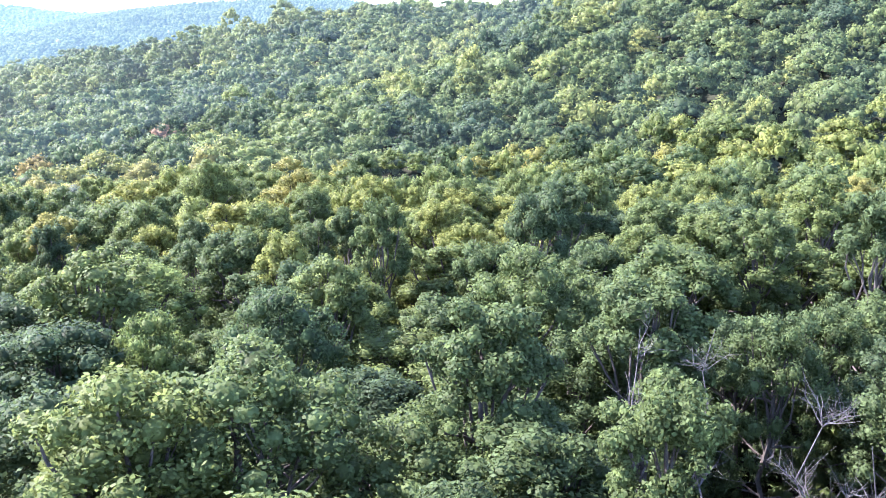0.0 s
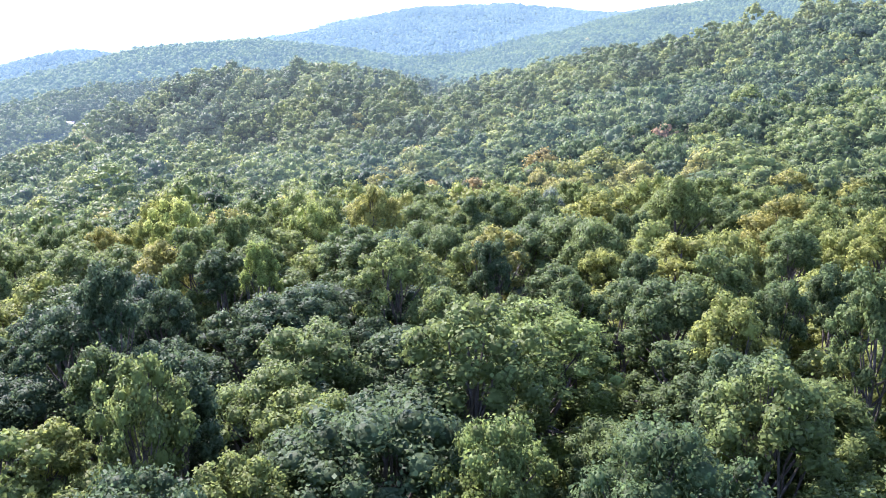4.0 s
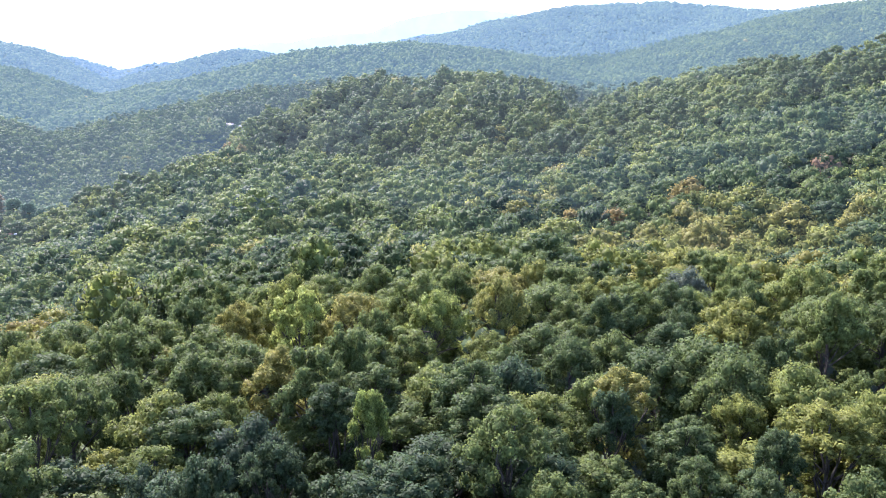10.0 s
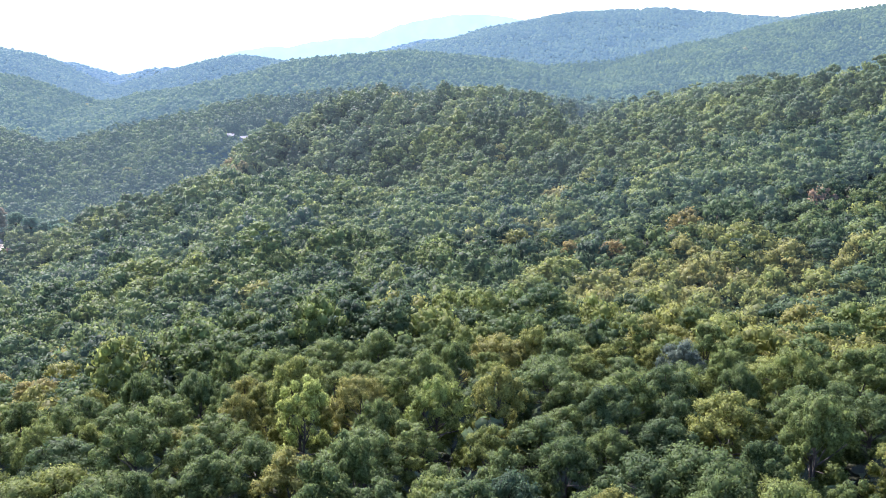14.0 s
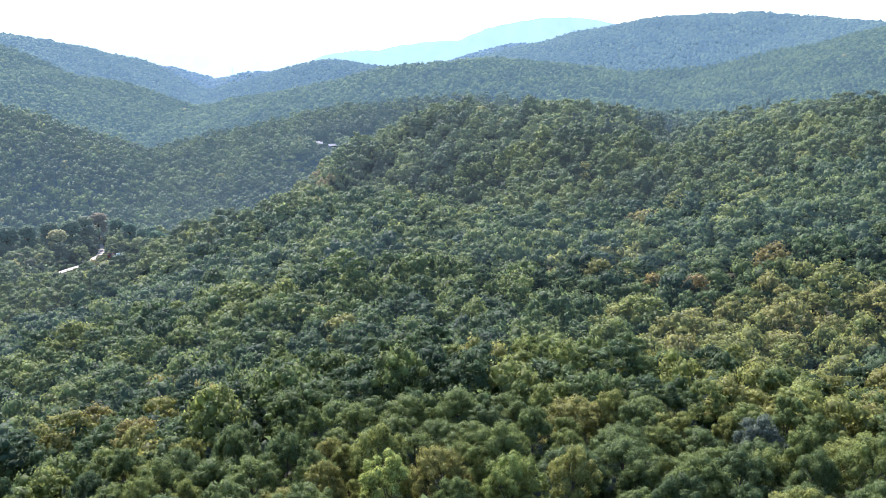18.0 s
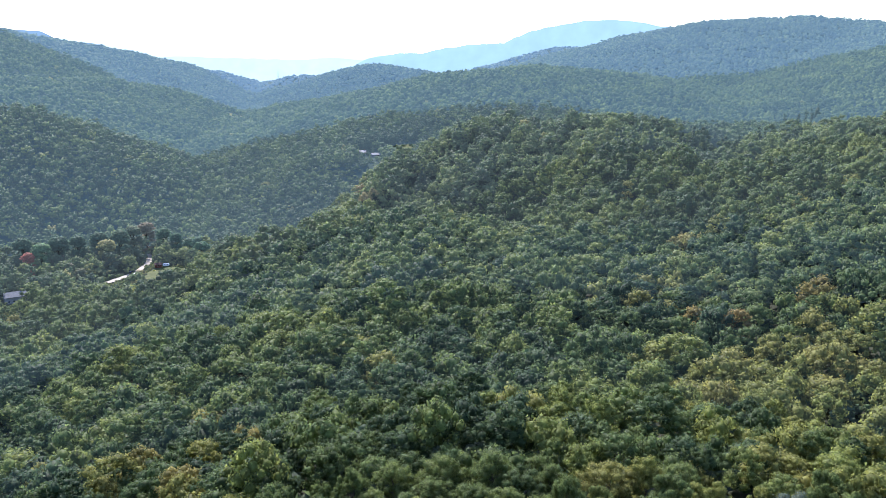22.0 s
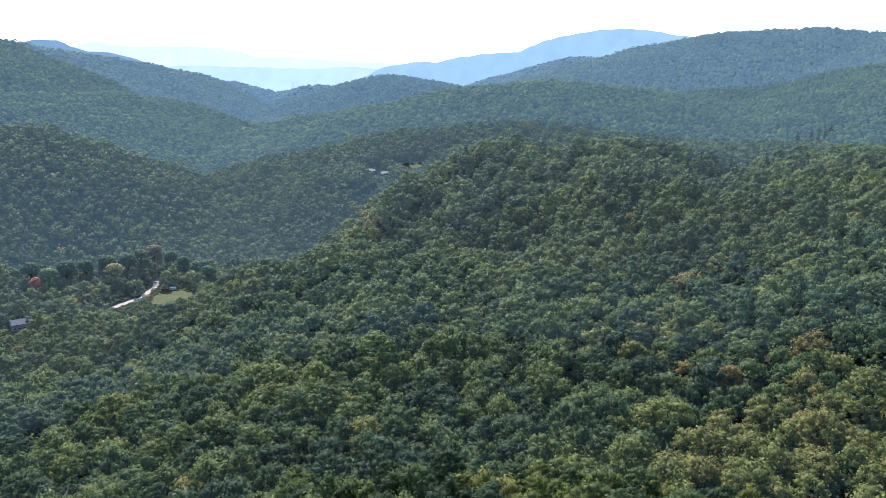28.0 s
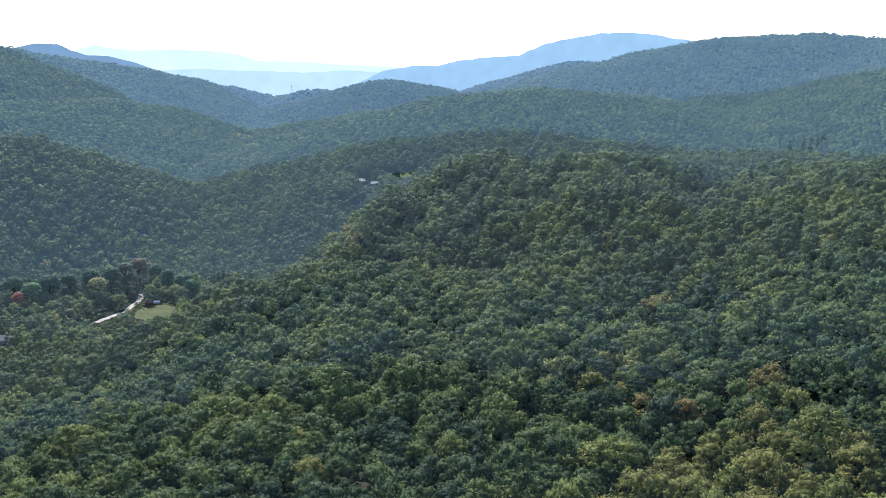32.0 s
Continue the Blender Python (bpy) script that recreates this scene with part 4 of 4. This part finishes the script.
def gable_roof(bm, lx, ly, z0, rise, over, thick):
    """Two slabs that meet at the ridge along x, with eaves."""
    hx, hy = lx / 2 + over, ly / 2 + over
    drop = rise * over / (ly / 2)
    for side in (-1, 1):
        low, high = (side * hy, z0 - drop), (0.0, z0 + rise)
        v = []
        for z_off in (0, thick):
            for xx in (-hx, hx):
                v += [bm.verts.new((xx, low[0], low[1] + z_off)), bm.verts.new((xx, high[0], high[1] + z_off))]
        for f in ((0, 1, 3, 2), (4, 6, 7, 5), (0, 4, 5, 1), (2, 3, 7, 6), (0, 2, 6, 4), (1, 5, 7, 3)):
            bm.faces.new([v[q] for q in f])


def house(name, label, x, y, turn, lx, ly, wall_h, rise, wall_mat, roof_mat, windows, chimney=True):
    root = new(name)
    bm = bmesh.new()
    box(bm, -lx / 2, lx / 2, -ly / 2, ly / 2, -1.5, wall_h)
    for sx in (-1, 1):
        a, b2, c = bm.verts.new((sx * lx / 2, -ly / 2, wall_h)), bm.verts.new((sx * lx / 2, ly / 2, wall_h)), bm.verts.new((sx * lx / 2, 0, wall_h + rise))
        bm.faces.new((a, b2, c))
    part("wall", bm, wall_mat, root)
    bm = bmesh.new()
    gable_roof(bm, lx, ly, wall_h, rise, 0.55, 0.18)
    part("roof", bm, roof_mat, root)
    for q in range(windows):
        wx = -lx / 2 + (q + 0.7) * lx / (windows + 0.4)
        bm = bmesh.new()
        for x0, x1, z0, z1 in ((-0.62, 0.62, 0.95, 1.05), (-0.62, 0.62, 2.25, 2.35), (-0.62, -0.52, 1.05, 2.25), (0.52, 0.62, 1.05, 2.25)):
            box(bm, wx + x0, wx + x1, -ly / 2 - 0.06, -ly / 2 + 0.02, z0, z1)
        w = part("window", bm, WHITE, root, "white-framed dark window")
        bm = bmesh.new()
        box(bm, wx - 0.52, wx + 0.52, -ly / 2 - 0.02, -ly / 2 + 0.03, 1.05, 2.25)
        part("pane", bm, DARK_GLASS, w)
    bm = bmesh.new()
    box(bm, lx * 0.02, lx * 0.02 + 0.95, -ly / 2 - 0.05, -ly / 2 + 0.03, 0, 2.05)
    part("door", bm, RED_BOARD, root)
    if chimney:
        bm = bmesh.new()
        box(bm, lx * 0.28, lx * 0.28 + 0.8, 0.3, 1.0, wall_h, wall_h + rise + 0.9)
        box(bm, lx * 0.28 - 0.08, lx * 0.28 + 0.88, 0.22, 1.08, wall_h + rise + 0.9, wall_h + rise + 1.05)
        part("chimney", bm, BRICK, root)
    return tagged(put(root, x, y, turn), label, "house")


house("house", "grey-roofed pale house among trees by the lane", -192, 536, 28, 12.0, 7.0, 4.4, 2.2, SIDING, ROOF_GREY, 4)
house("farmhouse", "small house with bright tin roof in the far valley", 34, 983, -12, 8.0, 6.0, 3.0, 1.8, SIDING, ROOF_TIN, 3)
house("barn", "low barn with bright tin roof beside the farmhouse", 48, 968, 20, 10.0, 7.0, 2.6, 1.6, SIDING, ROOF_TIN, 2, False)
house("shed", "small red-brown board shed at the edge of the lawn", -130, 651, 12, 4.6, 3.4, 2.3, 1.0, RED_BOARD, mottled("brown_roof", (0.08, 0.05, 0.04), (0.16, 0.1, 0.08), 1.0), 1, False)


def wheel(root, x, y, r, w):
    bm = bmesh.new()
    for ring, rr in ((0, r),):
        bmesh.ops.create_cone(bm, cap_ends=True, segments=16, radius1=rr, radius2=rr, depth=w, matrix=Matrix.Translation((x, y, r)) @ Matrix.Rotation(radians(90), 4, "X"))
    tyre = part("wheel", bm, RUBBER, root)
    bm = bmesh.new()
    bmesh.ops.create_cone(bm, cap_ends=True, segments=12, radius1=r * 0.58, radius2=r * 0.5, depth=w + 0.03, matrix=Matrix.Translation((x, y, r)) @ Matrix.Rotation(radians(90), 4, "X"))
    part("rim", bm, STEEL, tyre)


def car(name, label, x, y, turn, paint, boxy=False):
    root = new(name)
    bm = bmesh.new()
    side = [(-2.2, 0.35), (2.2, 0.35), (2.25, 0.75), (1.9, 0.95), (0.95, 1.0), (0.45, 1.5), (-1.3, 1.55), (-2.1, 1.05)] if not boxy else \
        [(-2.2, 0.35), (2.2, 0.35), (2.25, 0.9), (1.2, 1.05), (0.8, 1.7), (-2.1, 1.72), (-2.2, 1.0)]
    rows = []
    for yy, inset in ((-0.88, 0.12), (-0.8, 0.0), (0.8, 0.0), (0.88, 0.12)):
        rows.append([bm.verts.new((px * (1 - inset * 0.06), yy * (1.0 if pz < 1.02 else 0.84), pz - inset * 0.2 * (pz > 1.1))) for px, pz in side])
    for a, b2 in zip(rows, rows[1:]):
        for q in range(len(side)):
            k2 = (q + 1) % len(side)
            bm.faces.new((a[q], a[k2], b2[k2], b2[q]))
    bm.faces.new(rows[0])
    bm.faces.new(rows[-1][::-1])
    bmesh.ops.recalc_face_normals(bm, faces=bm.faces)
    part("body", bm, paint, root)
    for sy in (-1, 1):
        bm = bmesh.new()
        box(bm, -1.15, 0.4, sy * 0.745 - 0.02, sy * 0.745 + 0.02, 1.06, 1.4)
        part("side_window", bm, DARK_GLASS, root)
        for wx in (-1.4, 1.4):
            wheel(root, wx, sy * 0.8, 0.33, 0.2)
    for wx in (2.2, -2.18):
        for sy in (-0.6, 0.6):
            bm = bmesh.new()
            box(bm, wx - 0.05, wx + 0.05, sy - 0.16, sy + 0.16, 0.66, 0.8)
            part("headlight" if wx > 0 else "tail_light", bm, WHITE if wx > 0 else RED_BOARD, root)
    return tagged(put(root, x, y, turn, 0.25), label, "car")


car("car", "white car parked on the gravel drive", -142, 629, 62, WHITE)
car("parked_car", "dark car parked beside the gravel drive", -145.5, 634, 64, DARK_PAINT, True)

# white camper beside the shed
camper = new("camper_trailer")
bm = bmesh.new()
box(bm, -2.3, 2.3, -1.05, 1.05, 0.55, 2.3)
bmesh.ops.bevel(bm, geom=bm.edges[:], offset=0.28, segments=2, affect="EDGES")
part("body", bm, WHITE, camper)
for wx in (-1.2, 0.9):
    bm = bmesh.new()
    box(bm, wx - 0.45, wx + 0.45, -1.08, -1.03, 1.25, 1.8)
    part("window", bm, DARK_GLASS, camper)
for sy in (-0.95, 0.95):
    wheel(camper, -0.3, sy, 0.34, 0.2)
bm = bmesh.new()
box(bm, 2.25, 3.4, -0.06, 0.06, 0.5, 0.6)
part("tow_bar", bm, STEEL, camper)
tagged(put(camper, -124.5, 652, 8, 0.15), "white camper trailer parked beside the shed", "trailer")

slide = new("garden_slide")
bm = bmesh.new()
box(bm, -0.9, 0.9, -0.5, 0.5, 0.0, 0.12)
part("base", bm, YELLOW, slide)
bm = bmesh.new()
v = box(bm, -0.9, 0.7, -0.35, 0.35, 0.12, 0.25)
for q in (4, 7):
    v[q].co.z = 1.1
part("chute", bm, YELLOW, slide)
tagged(put(slide, -131, 640, 30, 0.15), "yellow plastic slide on the lawn", "slide")

# lattice mast on the far ridge
mast = new("lattice_mast")
rng = np.random.default_rng(9)
for sx, sy in ((-1, -1), (1, -1), (1, 1), (-1, 1)):
    bm = bmesh.new()
    limb(bm, (sx * 2.2, sy * 2.2, 0), (sx * 0.35, sy * 0.35, 36), 0.28, 0.2, np.random.default_rng(1), 1, 4)
    part("leg", bm, STEEL, mast)
for q in range(9):
    z0 = q * 4.0
    w0, w1 = 2.2 - 1.85 * z0 / 36, 2.2 - 1.85 * (z0 + 4) / 36
    bm = bmesh.new()
    for (ax2, ay2), (bx2, by2) in (((-1, -1), (1, -1)), ((1, -1), (1, 1)), ((1, 1), (-1, 1)), ((-1, 1), (-1, -1))):
        limb(bm, (ax2 * w0, ay2 * w0, z0), (bx2 * w1, by2 * w1, z0 + 4), 0.12, 0.12, np.random.default_rng(1), 1, 3)
    part("brace", bm, STEEL, mast)
tagged(put(mast, -189, 3267, 0), "thin steel lattice mast on the far ridge", "mast")

# single trees that stand out in the valley
VALLEY_TREES = [
    (-210, 617, 0, 2.2, (0.2, 0.08, 0.052), "red-leaved maple beside the lane"),
    (-203, 624, 4, 2.9, (0.07, 0.11, 0.05), "tall open grey-green tree behind the house"),
    (-218, 632, 3, 3.2, (0.04, 0.065, 0.036), "dark tall tree behind the lane"),
    (-195, 636, 1, 3.3, (0.036, 0.06, 0.034), "dark tall tree behind the lane"),
    (-184, 644, 2, 3.2, (0.038, 0.062, 0.034), "dark tall tree behind the lane"),
    (-165, 648, 1, 2.8, (0.16, 0.15, 0.06), "yellowing tree beside the gravel drive"),
    (-174, 662, 3, 3.2, (0.04, 0.065, 0.036), "tall dark oak behind the drive"),
    (-160, 668, 0, 3.3, (0.05, 0.075, 0.04), "tall grey-green tree behind the drive"),
    (-154, 684, 2, 3.2, (0.07, 0.085, 0.045), "tall olive tree behind the drive"),
    (-149, 708, 4, 3.0, (0.12, 0.1, 0.06), "brownish tree where the drive enters the wood"),
    (-133, 694, 3, 2.8, (0.04, 0.07, 0.035), "dark round tree beside the drive"),
    (-122, 684, 2, 2.8, (0.035, 0.065, 0.035), "dark green tree behind the lawn"),
    (-110, 674, 3, 2.6, (0.045, 0.075, 0.04), "dark spreading tree behind the lawn"),
    (-101, 662, 0, 2.8, (0.05, 0.085, 0.05), "tall blue-green tree beside the lawn"),
    (-97, 645, 1, 2.6, (0.04, 0.075, 0.035), "dark leafy tree at the lawn's edge"),
    (-180, 606, 2, 1.7, (0.1, 0.095, 0.055), "pale brownish tree by the lane"),
    (-170, 596, 4, 1.6, (0.09, 0.095, 0.05), "thin greyish tree by the lane"),
    (-186, 555, 3, 1.6, (0.03, 0.05, 0.03), "dark low tree beside the house"),
]
# valley haze painted onto these leaves as emission, over raised leaf colours
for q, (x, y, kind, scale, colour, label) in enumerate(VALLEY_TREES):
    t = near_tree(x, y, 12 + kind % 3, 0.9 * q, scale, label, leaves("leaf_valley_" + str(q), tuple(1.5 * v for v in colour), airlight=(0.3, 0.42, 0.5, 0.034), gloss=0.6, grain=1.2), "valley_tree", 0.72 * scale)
    tagged(t, group="trees round the lawn")
